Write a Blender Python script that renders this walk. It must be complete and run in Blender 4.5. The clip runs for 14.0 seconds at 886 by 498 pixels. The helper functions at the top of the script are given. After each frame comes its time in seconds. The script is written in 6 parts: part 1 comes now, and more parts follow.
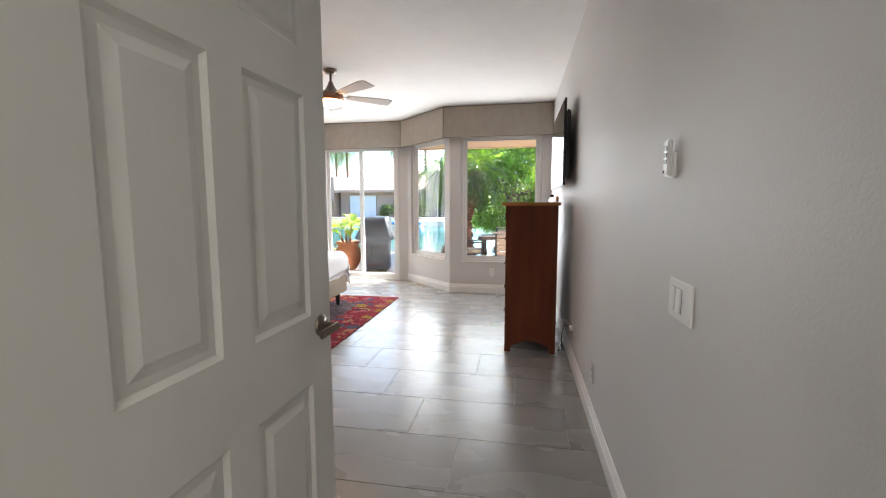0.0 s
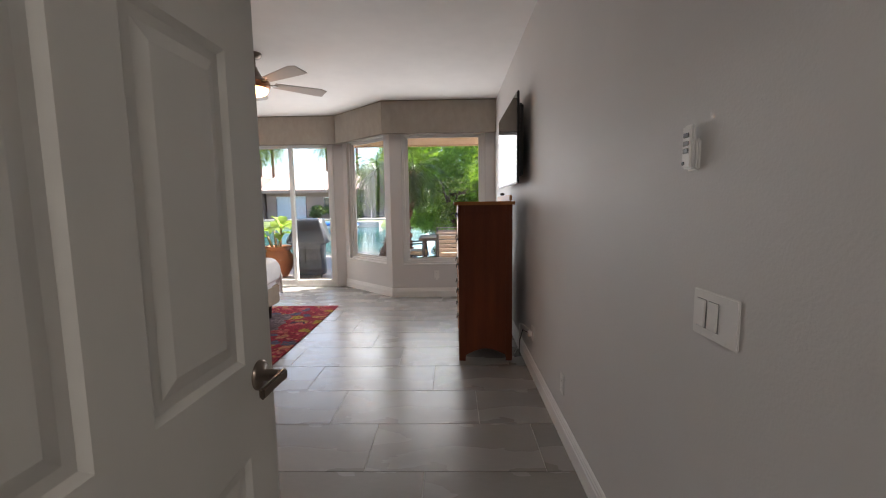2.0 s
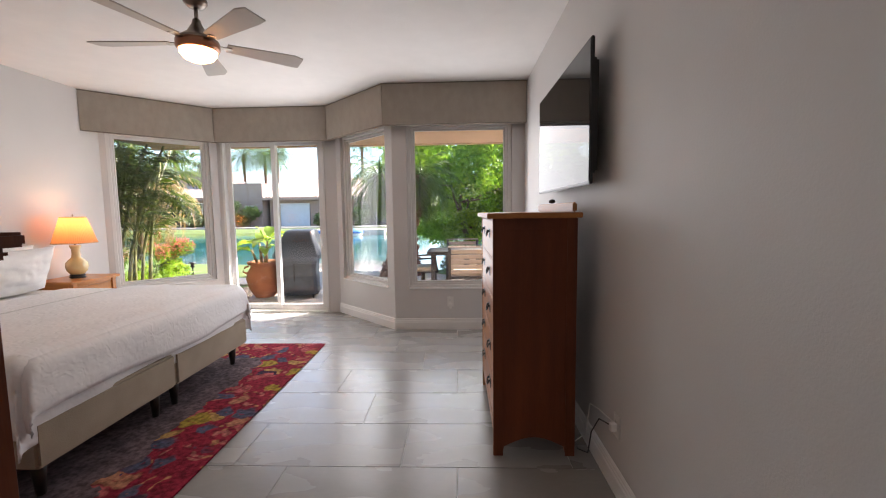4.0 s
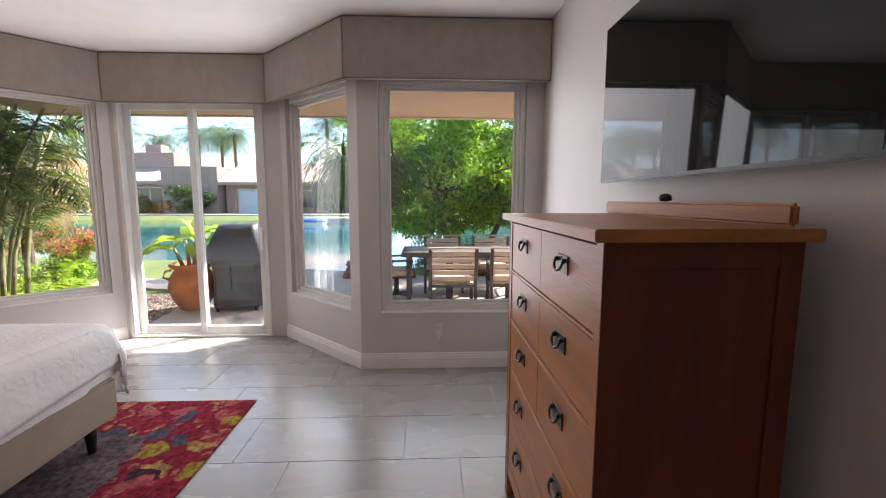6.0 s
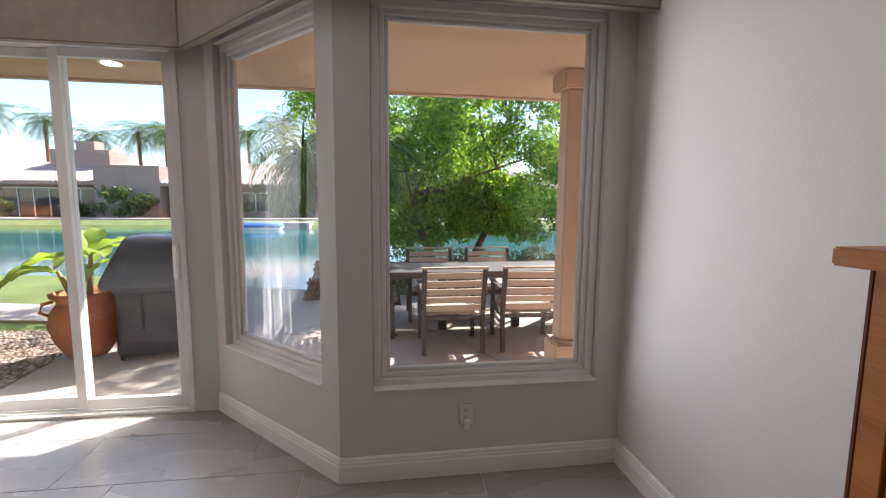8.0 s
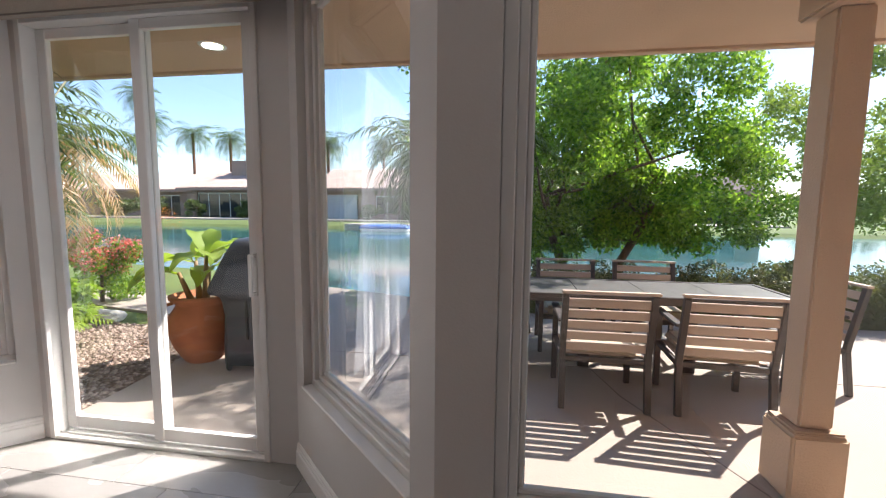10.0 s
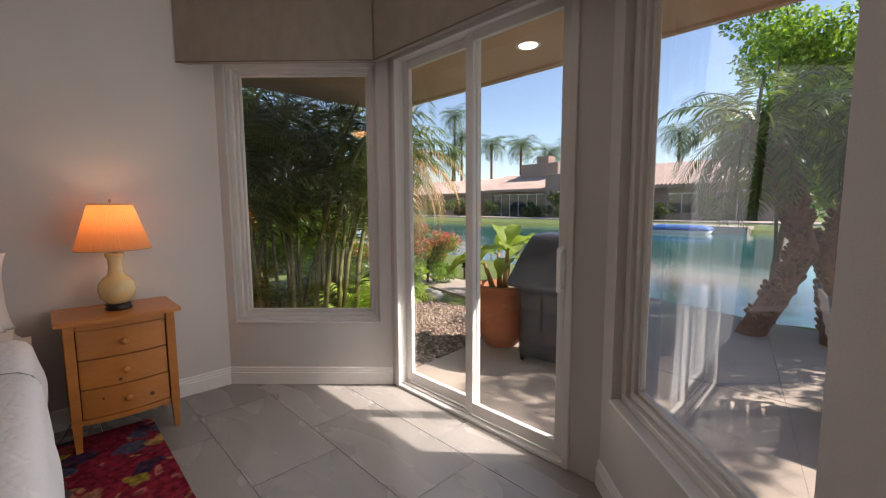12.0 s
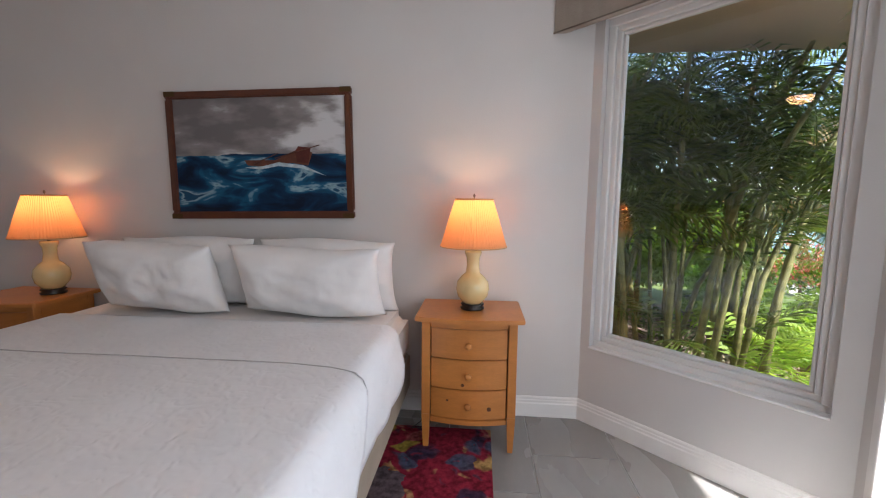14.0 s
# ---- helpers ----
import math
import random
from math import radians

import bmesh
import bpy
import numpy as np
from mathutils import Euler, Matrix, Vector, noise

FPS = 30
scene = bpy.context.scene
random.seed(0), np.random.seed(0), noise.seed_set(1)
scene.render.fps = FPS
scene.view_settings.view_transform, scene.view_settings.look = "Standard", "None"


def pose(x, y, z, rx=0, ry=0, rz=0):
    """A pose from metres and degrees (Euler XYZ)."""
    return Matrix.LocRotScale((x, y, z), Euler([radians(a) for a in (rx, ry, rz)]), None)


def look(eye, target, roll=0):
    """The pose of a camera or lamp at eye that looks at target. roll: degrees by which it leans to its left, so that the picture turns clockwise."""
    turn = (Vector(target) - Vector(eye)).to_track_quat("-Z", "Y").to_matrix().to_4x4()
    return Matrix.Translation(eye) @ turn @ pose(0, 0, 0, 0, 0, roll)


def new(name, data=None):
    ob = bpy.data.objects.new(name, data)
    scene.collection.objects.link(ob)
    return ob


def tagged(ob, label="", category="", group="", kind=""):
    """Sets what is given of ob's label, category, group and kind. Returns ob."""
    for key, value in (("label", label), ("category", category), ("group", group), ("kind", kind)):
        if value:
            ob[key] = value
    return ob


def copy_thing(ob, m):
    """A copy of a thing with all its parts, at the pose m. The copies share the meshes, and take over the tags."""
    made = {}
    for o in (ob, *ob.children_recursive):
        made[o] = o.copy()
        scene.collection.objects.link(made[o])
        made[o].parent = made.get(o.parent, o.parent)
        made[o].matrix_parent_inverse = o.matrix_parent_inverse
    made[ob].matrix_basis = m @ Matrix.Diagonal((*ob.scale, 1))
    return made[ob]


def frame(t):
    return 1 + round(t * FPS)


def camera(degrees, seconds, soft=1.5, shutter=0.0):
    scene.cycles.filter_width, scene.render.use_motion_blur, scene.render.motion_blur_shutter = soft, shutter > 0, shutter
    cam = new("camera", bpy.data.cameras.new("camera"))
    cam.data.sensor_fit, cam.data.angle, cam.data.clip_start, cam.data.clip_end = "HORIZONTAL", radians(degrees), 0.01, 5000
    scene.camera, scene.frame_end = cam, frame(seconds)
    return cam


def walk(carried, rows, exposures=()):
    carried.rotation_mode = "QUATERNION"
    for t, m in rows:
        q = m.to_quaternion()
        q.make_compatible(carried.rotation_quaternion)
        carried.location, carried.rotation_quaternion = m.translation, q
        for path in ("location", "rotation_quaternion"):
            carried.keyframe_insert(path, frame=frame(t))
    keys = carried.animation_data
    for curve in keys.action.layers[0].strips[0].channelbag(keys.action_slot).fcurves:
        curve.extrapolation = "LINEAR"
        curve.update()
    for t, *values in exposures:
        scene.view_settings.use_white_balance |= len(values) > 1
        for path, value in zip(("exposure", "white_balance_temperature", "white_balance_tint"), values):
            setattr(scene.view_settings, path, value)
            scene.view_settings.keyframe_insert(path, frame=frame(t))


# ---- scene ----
cam = camera(93.4, 14.0, soft=1.1)
PATH = [
    (0, (0.309, 0.916, 1.319), (-0.047, 2.873, 1.111), -0.1),
    (0.5, (0.25, 1.056, 1.324), (0.031, 3.033, 1.115), -0.6),
    (1, (0.209, 1.096, 1.316), (0.085, 3.081, 1.103), -0.8),
    (1.5, (0.175, 1.115, 1.314), (0.119, 3.103, 1.102), -0.9),
    (2, (0.146, 1.197, 1.322), (0.102, 3.185, 1.111), -0.8),
    (2.5, (0.13, 1.461, 1.335), (0.061, 3.45, 1.142), -1.0),
    (3, (0.09, 1.752, 1.371), (0.006, 3.741, 1.175), -1.2),
    (3.2, (0.06, 1.878, 1.356), (-0.024, 3.868, 1.18), -1.4),
    (5.3, (-0.04, 3.296, 1.366), (-0.074, 5.283, 1.142), 0.8),
    (5.5, (-0.079, 3.428, 1.399), (-0.079, 5.414, 1.16), 0.1),
    (6, (-0.183, 3.761, 1.403), (-0.101, 5.746, 1.168), 0.1),
    (6.5, (-0.29, 4.088, 1.394), (-0.122, 6.067, 1.161), 0.2),
    (7, (-0.328, 4.441, 1.408), (-0.078, 6.414, 1.194), 0.4),
    (7.2, (-0.361, 4.577, 1.404), (-0.08, 6.545, 1.19), 0.4),
    (9.3, (-0.566, 5.79, 1.396), (-0.519, 7.778, 1.182), 1.2),
    (9.5, (-0.529, 5.851, 1.39), (-0.592, 7.838, 1.176), 0.7),
    (10, (-0.528, 6.053, 1.376), (-0.84, 8.018, 1.172), 0.5),
    (10.5, (-0.571, 6.095, 1.375), (-1.173, 7.992, 1.173), 0.4),
    (11, (-0.553, 6.097, 1.391), (-1.448, 7.872, 1.172), 0.3),
    (11.5, (-0.624, 6.115, 1.322), (-1.789, 7.729, 1.125), -0.4),
    (12, (-0.767, 6.168, 1.333), (-2.198, 7.55, 1.126), -0.3),
    (12.5, (-0.975, 6.244, 1.348), (-2.657, 7.305, 1.14), -0.0),
    (13, (-1.134, 6.374, 1.355), (-3.005, 7.045, 1.133), 0.4),
    (13.2, (-1.183, 6.389, 1.352), (-3.101, 6.909, 1.131), 0.8),
    (13.5, (-1.273, 6.487, 1.357), (-3.245, 6.722, 1.115), 0.7),
    (14, (-1.536, 6.505, 1.336), (-3.515, 6.33, 1.11), 0.6),
]
walk(cam, [(t, look(eye, target, roll)) for t, eye, target, roll in PATH],
     [(0, 3.3, 6400, 9), (1, 2.75, 6500, 11), (2, 2.52, 6650, 13), (3.2, 2.65, 6700, 15), (5.3, 2.45, 6500, 15), (7.2, 2.2, 6500, 16), (9.3, 1.85, 6600, 16), (10.5, 1.5, 6400, 13),
      (11.5, 1.15, 6800, 18), (12.5, 1.25, 7100, 18), (13.2, 1.75, 6400, 15), (14, 2.05, 6100, 13)])
# ---- light ----
SUN_ELEV, SUN_AZ = radians(45), math.atan2(1.1, 1.0)
world = bpy.data.worlds.new("world")
scene.world = world
world.use_nodes = True
wn = world.node_tree.nodes
sky = wn.new("ShaderNodeTexSky")
sky.sky_type, sky.sun_disc = "NISHITA", False
sky.sun_elevation, sky.sun_rotation = SUN_ELEV, SUN_AZ
sky.air_density, sky.dust_density, sky.ozone_density = 1.0, 0.3, 3.0
wn["Background"].inputs["Strength"].default_value = 0.095
world.node_tree.links.new(sky.outputs[0], wn["Background"].inputs[0])


def lamp(name, kind, energy, color=(1, 1, 1), **kw):
    d = bpy.data.lights.new(name, kind)
    d.energy, d.color = energy, color
    for k, v in kw.items():
        if k == "size":
            d.size = v
        if k == "radius":
            d.shadow_soft_size = v
        if k == "angle":
            d.angle = v
    return new(name, d)


sun = lamp("sun", "SUN", 3.6, (1.0, 0.95, 0.88), angle=radians(0.5))
for nm, e, loc, w_, turn_ in (("door_skylight", 2.4, (-2.4, 7.87, 1.25), 1.35, 0), ("window_skylight", 3.2, (0.0, 7.05, 1.40), 1.15, 0),
                              ("bay_skylight", 3.7, (-1.25, 7.50, 1.40), 0.95, -42), ("side_skylight", 1.1, (-3.60, 7.49, 1.40), 0.95, 45)):
    wl = lamp(nm, "AREA", e, (0.95, 0.97, 1.0), size=w_)
    wl.data.shape, wl.data.size_y = "RECTANGLE", 1.7
    wl.matrix_world = pose(*loc, 0, 0, turn_) @ pose(0, 0, 0, -87)
to_sun = Vector((math.sin(SUN_AZ) * math.cos(SUN_ELEV), math.cos(SUN_AZ) * math.cos(SUN_ELEV), math.sin(SUN_ELEV)))
sun.matrix_world = look(to_sun * 50, (0, 0, 0))


# ---- materials ----
def mat(name, color, rough=0.6, metal=0.0, var=0.12, scale=6.0, bump=0.0, bscale=60.0, stretch=(1, 1, 1), spec=0.5, per=0.0, fine=0.0, coat=0.0):
    """A surface with variation at two scales: broad stains and fine grain, with relief."""
    m = bpy.data.materials.new(name)
    m.use_nodes = True
    nt = m.node_tree
    n, l = nt.nodes, nt.links
    b = n["Principled BSDF"]
    b.inputs["Roughness"].default_value, b.inputs["Metallic"].default_value = rough, metal
    b.inputs["Specular IOR Level"].default_value = spec
    b.inputs["Coat Weight"].default_value = coat
    tc = n.new("ShaderNodeTexCoord")
    mp = n.new("ShaderNodeMapping")
    mp.inputs["Scale"].default_value = stretch
    l.new(tc.outputs["Object"], mp.inputs[0])
    big, small = n.new("ShaderNodeTexNoise"), n.new("ShaderNodeTexNoise")
    big.inputs["Scale"].default_value, big.inputs["Detail"].default_value = scale, 4
    small.inputs["Scale"].default_value, small.inputs["Detail"].default_value = bscale, 3
    l.new(mp.outputs[0], big.inputs[0]); l.new(mp.outputs[0], small.inputs[0])
    ramp = n.new("ShaderNodeMapRange")
    ramp.inputs["From Min"].default_value, ramp.inputs["From Max"].default_value = 0.3, 0.7
    ramp.inputs["To Min"].default_value, ramp.inputs["To Max"].default_value = 1 - var, 1 + var
    l.new(big.outputs[0], ramp.inputs[0])
    r2 = n.new("ShaderNodeMapRange")
    r2.inputs["To Min"].default_value, r2.inputs["To Max"].default_value = 1 - fine, 1 + fine
    l.new(small.outputs[0], r2.inputs[0])
    mul = n.new("ShaderNodeMath"); mul.operation = "MULTIPLY"
    l.new(ramp.outputs[0], mul.inputs[0]); l.new(r2.outputs[0], mul.inputs[1])
    last = mul
    if per:
        oi = n.new("ShaderNodeObjectInfo")
        r3 = n.new("ShaderNodeMapRange")
        r3.inputs["To Min"].default_value, r3.inputs["To Max"].default_value = 1 - per, 1 + per
        l.new(oi.outputs["Random"], r3.inputs[0])
        last = n.new("ShaderNodeMath"); last.operation = "MULTIPLY"
        l.new(mul.outputs[0], last.inputs[0]); l.new(r3.outputs[0], last.inputs[1])
    sc = n.new("ShaderNodeVectorMath"); sc.operation = "SCALE"
    sc.inputs[0].default_value = color
    l.new(last.outputs[0], sc.inputs["Scale"])
    l.new(sc.outputs[0], b.inputs["Base Color"])
    if bump:
        bp = n.new("ShaderNodeBump")
        bp.inputs["Strength"].default_value, bp.inputs["Distance"].default_value = min(1, bump), 0.004
        l.new(small.outputs[0], bp.inputs["Height"]); l.new(bp.outputs[0], b.inputs["Normal"])
    rr = n.new("ShaderNodeMapRange")
    rr.inputs["To Min"].default_value, rr.inputs["To Max"].default_value = max(0.02, rough - 0.06), min(1, rough + 0.06)
    l.new(big.outputs[0], rr.inputs[0]); l.new(rr.outputs[0], b.inputs["Roughness"])
    return m


def glow(name, color, strength):
    m = bpy.data.materials.new(name)
    m.use_nodes = True
    b = m.node_tree.nodes["Principled BSDF"]
    b.inputs["Base Color"].default_value = (*color, 1)
    b.inputs["Emission Color"].default_value = (*color, 1)
    b.inputs["Emission Strength"].default_value = strength
    return m


def leafy(name, a, b_, trans=0.5, rough=0.5):
    """Leaves: each island its own green, with light coming through."""
    m = bpy.data.materials.new(name)
    m.use_nodes = True
    n, l = m.node_tree.nodes, m.node_tree.links
    b = n["Principled BSDF"]
    geo = n.new("ShaderNodeNewGeometry")
    mix = n.new("ShaderNodeMix"); mix.data_type = "RGBA"
    mix.inputs[6].default_value, mix.inputs[7].default_value = (*a, 1), (*b_, 1)
    l.new(geo.outputs["Random Per Island"], mix.inputs[0])
    l.new(mix.outputs[2], b.inputs["Base Color"])
    b.inputs["Roughness"].default_value = rough
    tr = n.new("ShaderNodeBsdfTranslucent")
    sc = n.new("ShaderNodeVectorMath"); sc.operation = "MULTIPLY"
    sc.inputs[1].default_value = (1.3, 1.35, 0.6)
    l.new(mix.outputs[2], sc.inputs[0]); l.new(sc.outputs[0], tr.inputs[0])
    ms = n.new("ShaderNodeMixShader"); ms.inputs[0].default_value = trans
    l.new(b.outputs[0], ms.inputs[1]); l.new(tr.outputs[0], ms.inputs[2])
    l.new(ms.outputs[0], n["Material Output"].inputs[0])
    return m


M_WALL = mat("wall_paint", (0.62, 0.605, 0.59), 0.55, var=0.03, scale=1.5, bump=0.15, bscale=140)
M_CEIL = mat("ceiling_paint", (0.84, 0.825, 0.80), 0.8, var=0.02, bump=0.3, bscale=90)
M_TRIM = mat("trim_paint", (0.80, 0.79, 0.77), 0.35, var=0.03, bump=0.05)
M_DOOR = mat("door_paint", (0.66, 0.65, 0.605), 0.4, var=0.03, bump=0.12, bscale=50, stretch=(1, 1, 0.15))
M_VINYL = mat("window_vinyl", (0.74, 0.73, 0.71), 0.32, var=0.03)
M_TILE = mat("porcelain_tile", (0.27, 0.257, 0.243), 0.27, var=0.05, scale=2.2, bump=0.06, bscale=30, fine=0.06, per=0.05, stretch=(0.6, 1.6, 1), spec=0.6)
M_GROUT = mat("grout", (0.66, 0.64, 0.60), 0.5, var=0.08)
M_LINEN = mat("valance_linen", (0.34, 0.30, 0.255), 0.95, var=0.07, scale=14, bump=0.9, bscale=240, stretch=(1, 1, 0.6), fine=0.15)
M_PIPING = mat("valance_piping", (0.17, 0.145, 0.12), 0.95, var=0.05)
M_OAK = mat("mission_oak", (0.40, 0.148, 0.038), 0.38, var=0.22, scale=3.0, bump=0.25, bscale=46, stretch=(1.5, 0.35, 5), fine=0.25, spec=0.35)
# darker oak: side shade put into the colour; also the wood of wooden_chest
M_OAKD = mat("mission_oak_shaded", (0.14, 0.034, 0.011), 0.5, var=0.25, scale=3.0, bump=0.15, bscale=40, stretch=(4, 4, 0.35), fine=0.2, spec=0.3)
M_PINE = mat("honey_pine", (0.52, 0.20, 0.045), 0.38, var=0.14, scale=3.5, bump=0.15, bscale=40, stretch=(1, 1, 4), fine=0.12, coat=0.2)
M_KNOT = mat("pine_knot", (0.12, 0.045, 0.02), 0.5)
M_IRON = mat("dark_bronze", (0.07, 0.065, 0.06), 0.38, metal=0.85, var=0.2)
M_NICKEL = mat("brushed_nickel", (0.26, 0.215, 0.18), 0.30, metal=1.0, var=0.08, fine=0.1)
M_BLACK = mat("black_plastic", (0.015, 0.015, 0.016), 0.35)
M_WHITEP = mat("white_plastic", (0.78, 0.77, 0.74), 0.35, var=0.02)
M_COTTON = mat("white_cotton", (0.82, 0.82, 0.83), 0.9, var=0.03, scale=5, bump=1.0, bscale=26)
M_SHEET = mat("white_sheet", (0.82, 0.80, 0.78), 0.85, var=0.03, scale=6, bump=0.3, bscale=30)
M_BOXSP = mat("box_spring_cloth", (0.36, 0.30, 0.23), 0.95, var=0.08, bump=0.5, bscale=160)
M_LEG = mat("black_stained_wood", (0.02, 0.014, 0.012), 0.4)
M_CREAM = mat("cream_glaze", (0.72, 0.56, 0.27), 0.18, var=0.06, scale=12, coat=0.5)
M_TERRA = mat("terracotta", (0.40, 0.14, 0.062), 0.8, var=0.18, scale=5, bump=0.4, bscale=50)
M_STUCCO = mat("stucco_peach", (0.60, 0.42, 0.29), 0.9, var=0.06, scale=2, bump=0.9, bscale=90)
M_STUCCO2 = mat("stucco_far", (0.34, 0.235, 0.195), 0.9, var=0.06, scale=0.5)
M_ROOF = mat("roof_tile", (0.46, 0.34, 0.29), 0.85, var=0.15, scale=1.2, per=0.12)
M_CONC = mat("patio_concrete", (0.42, 0.355, 0.30), 0.85, var=0.08, scale=1.2, bump=0.4, bscale=70, fine=0.06)
M_GRASS = mat("lawn", (0.115, 0.155, 0.036), 0.95, var=0.25, scale=1.5, bump=1.0, bscale=60, fine=0.3)
M_GRAVEL = mat("gravel_stone", (0.30, 0.21, 0.16), 0.9, var=0.3, scale=20)
M_SOIL = mat("soil", (0.20, 0.14, 0.10), 0.95, var=0.3, scale=8, bump=1.0, bscale=40)
M_SLAT = mat("faux_teak_slat", (0.52, 0.40, 0.32), 0.6, var=0.1, scale=3, bump=0.2, bscale=60, stretch=(0.3, 3, 3))
M_FRAME = mat("taupe_aluminium", (0.075, 0.062, 0.057), 0.45, var=0.08)
M_CUSH = mat("tan_cushion", (0.50, 0.41, 0.30), 0.95, var=0.08, bump=0.5, bscale=120)
M_COVER = mat("grill_cover", (0.05, 0.055, 0.065), 0.42, var=0.25, scale=5, bump=1.0, bscale=9)
M_BARK = mat("bark", (0.16, 0.11, 0.075), 0.95, var=0.3, scale=9, bump=1.0, bscale=30, stretch=(1, 1, 0.3))
M_BAMBOO = mat("cane", (0.20, 0.19, 0.07), 0.5, var=0.45, scale=5, stretch=(1, 1, 3))
M_LEAF = leafy("tree_leaf", (0.05, 0.14, 0.025), (0.32, 0.46, 0.08), 0.62, 0.38)
M_LIGHTLEAF = leafy("light_tree_leaf", (0.13, 0.20, 0.04), (0.28, 0.36, 0.10), 0.5)
M_ARECA = leafy("areca_leaf", (0.02, 0.045, 0.01), (0.16, 0.21, 0.045), 0.35, 0.36)
M_FROND = leafy("palm_leaf", (0.035, 0.075, 0.018), (0.16, 0.22, 0.045), 0.5, 0.36)
M_DRYFROND = leafy("dry_palm_leaf", (0.45, 0.27, 0.17), (0.60, 0.42, 0.26), 0.4)
M_BANANA = leafy("banana_leaf", (0.22, 0.36, 0.05), (0.36, 0.46, 0.09), 0.5)
M_HEDGE = leafy("hedge_leaf", (0.05, 0.08, 0.025), (0.20, 0.20, 0.08), 0.3)
M_PINK = leafy("pink_petal", (0.65, 0.10, 0.14), (0.75, 0.25, 0.22), 0.4)
M_FARLEAF = leafy("far_leaf", (0.05, 0.09, 0.02), (0.14, 0.18, 0.05), 0.3)
M_WHITEROCK = mat("pale_rock", (0.5, 0.47, 0.42), 0.9, var=0.2, bump=0.5, bscale=20)
M_BULB = glow("frosted_glass_lit", (1.0, 0.50, 0.20), 4.0)
M_PALMBARK = mat("palm_bark", (0.22, 0.11, 0.07), 0.95, var=0.35, scale=7, bump=1.0, bscale=24, fine=0.35)
M_RECESS = glow("recessed_lens_lit", (1.0, 0.93, 0.82), 5.0)

M_GLASS = bpy.data.materials.new("pane_glass")
M_GLASS.use_nodes = True
g = M_GLASS.node_tree
gb = g.nodes["Principled BSDF"]
gb.inputs["Base Color"].default_value = (0.97, 0.985, 0.98, 1)
gb.inputs["Roughness"].default_value = 0.0
gb.inputs["Transmission Weight"].default_value = 1.0
gb.inputs["IOR"].default_value = 1.45

M_TV = mat("tv_screen", (0.006, 0.006, 0.007), 0.02, spec=0.3, var=0.0)
M_TV.node_tree.nodes["Principled BSDF"].inputs["Roughness"].default_value = 0.03
M_TV.node_tree.links.remove(M_TV.node_tree.nodes["Principled BSDF"].inputs["Roughness"].links[0])
M_WATER = mat("lake_water", (0.012, 0.105, 0.105), 0.10, var=0.25, scale=0.3, bump=0.5, bscale=2.5, stretch=(0.6, 1.6, 1), spec=0.35)

# pleated shade, lit from inside
M_SHADE = bpy.data.materials.new("pleated_shade")
M_SHADE.use_nodes = True
n_, l_ = M_SHADE.node_tree.nodes, M_SHADE.node_tree.links
b_ = n_["Principled BSDF"]
b_.inputs["Base Color"].default_value = (0.75, 0.50, 0.27, 1)
b_.inputs["Roughness"].default_value = 0.9
t_ = n_.new("ShaderNodeBsdfTranslucent")
t_.inputs[0].default_value = (0.86, 0.40, 0.16, 1)
x_ = n_.new("ShaderNodeMixShader")
x_.inputs[0].default_value = 0.6
l_.new(b_.outputs[0], x_.inputs[1]); l_.new(t_.outputs[0], x_.inputs[2]); l_.new(x_.outputs[0], n_["Material Output"].inputs[0])


# ---- builders ----
def part(name, bm, material, parent=None, label="", kind=""):
    me = bpy.data.meshes.new(name)
    bm.to_mesh(me)
    bm.free()
    me.materials.append(material)
    ob = new(name, me)
    ob.parent = parent
    return tagged(ob, label, "", "", kind)


def raw(name, verts, faces, material, parent=None, smooth=False, label="", kind=""):
    me = bpy.data.meshes.new(name)
    me.from_pydata([tuple(v) for v in verts], [], faces)
    me.materials.append(material)
    if smooth:
        me.shade_smooth()
    ob = new(name, me)
    ob.parent = parent
    return tagged(ob, label, "", "", kind)


def thing(name, x, y, z, label, category, rz=0, group=""):
    ob = new(name)
    ob.matrix_world = pose(x, y, z, 0, 0, rz)
    return tagged(ob, label, category, group)


def box(bm, x0, x1, y0, y1, z0, z1, bevel=0.0, seg=1, m=None):
    r = bmesh.ops.create_cube(bm, size=1, matrix=Matrix.Translation(((x0 + x1) / 2, (y0 + y1) / 2, (z0 + z1) / 2)) @ Matrix.Diagonal((x1 - x0, y1 - y0, z1 - z0, 1)))
    vs = r["verts"]
    if m is not None:
        bmesh.ops.transform(bm, matrix=m, verts=vs)
    if bevel:
        es = {e for v in vs for e in v.link_edges}
        bmesh.ops.bevel(bm, geom=list(es), offset=bevel, segments=seg, affect="EDGES", clamp_overlap=True)


def bx(name, material, parent, x0, x1, y0, y1, z0, z1, bevel=0.003, seg=1, label="", m=None, kind=""):
    bm = bmesh.new()
    box(bm, x0, x1, y0, y1, z0, z1, bevel, seg, m)
    return part(name, bm, material, parent, label, kind)


def lathe(bm, profile, seg=24, m=None, ripple=0.0, nrip=0):
    """Turns (radius, height) pairs round z."""
    rings = []
    for r, z in profile:
        ring = []
        for i in range(seg):
            a = 2 * math.pi * i / seg
            rr = r * (1 + (ripple if nrip and i % 2 else 0))
            v = Vector((rr * math.cos(a), rr * math.sin(a), z))
            ring.append(bm.verts.new(m @ v if m is not None else v))
        rings.append(ring)
    for a, b in zip(rings, rings[1:]):
        for i in range(seg):
            f = bm.faces.new((a[i], a[(i + 1) % seg], b[(i + 1) % seg], b[i]))
            f.smooth = not nrip
    return rings


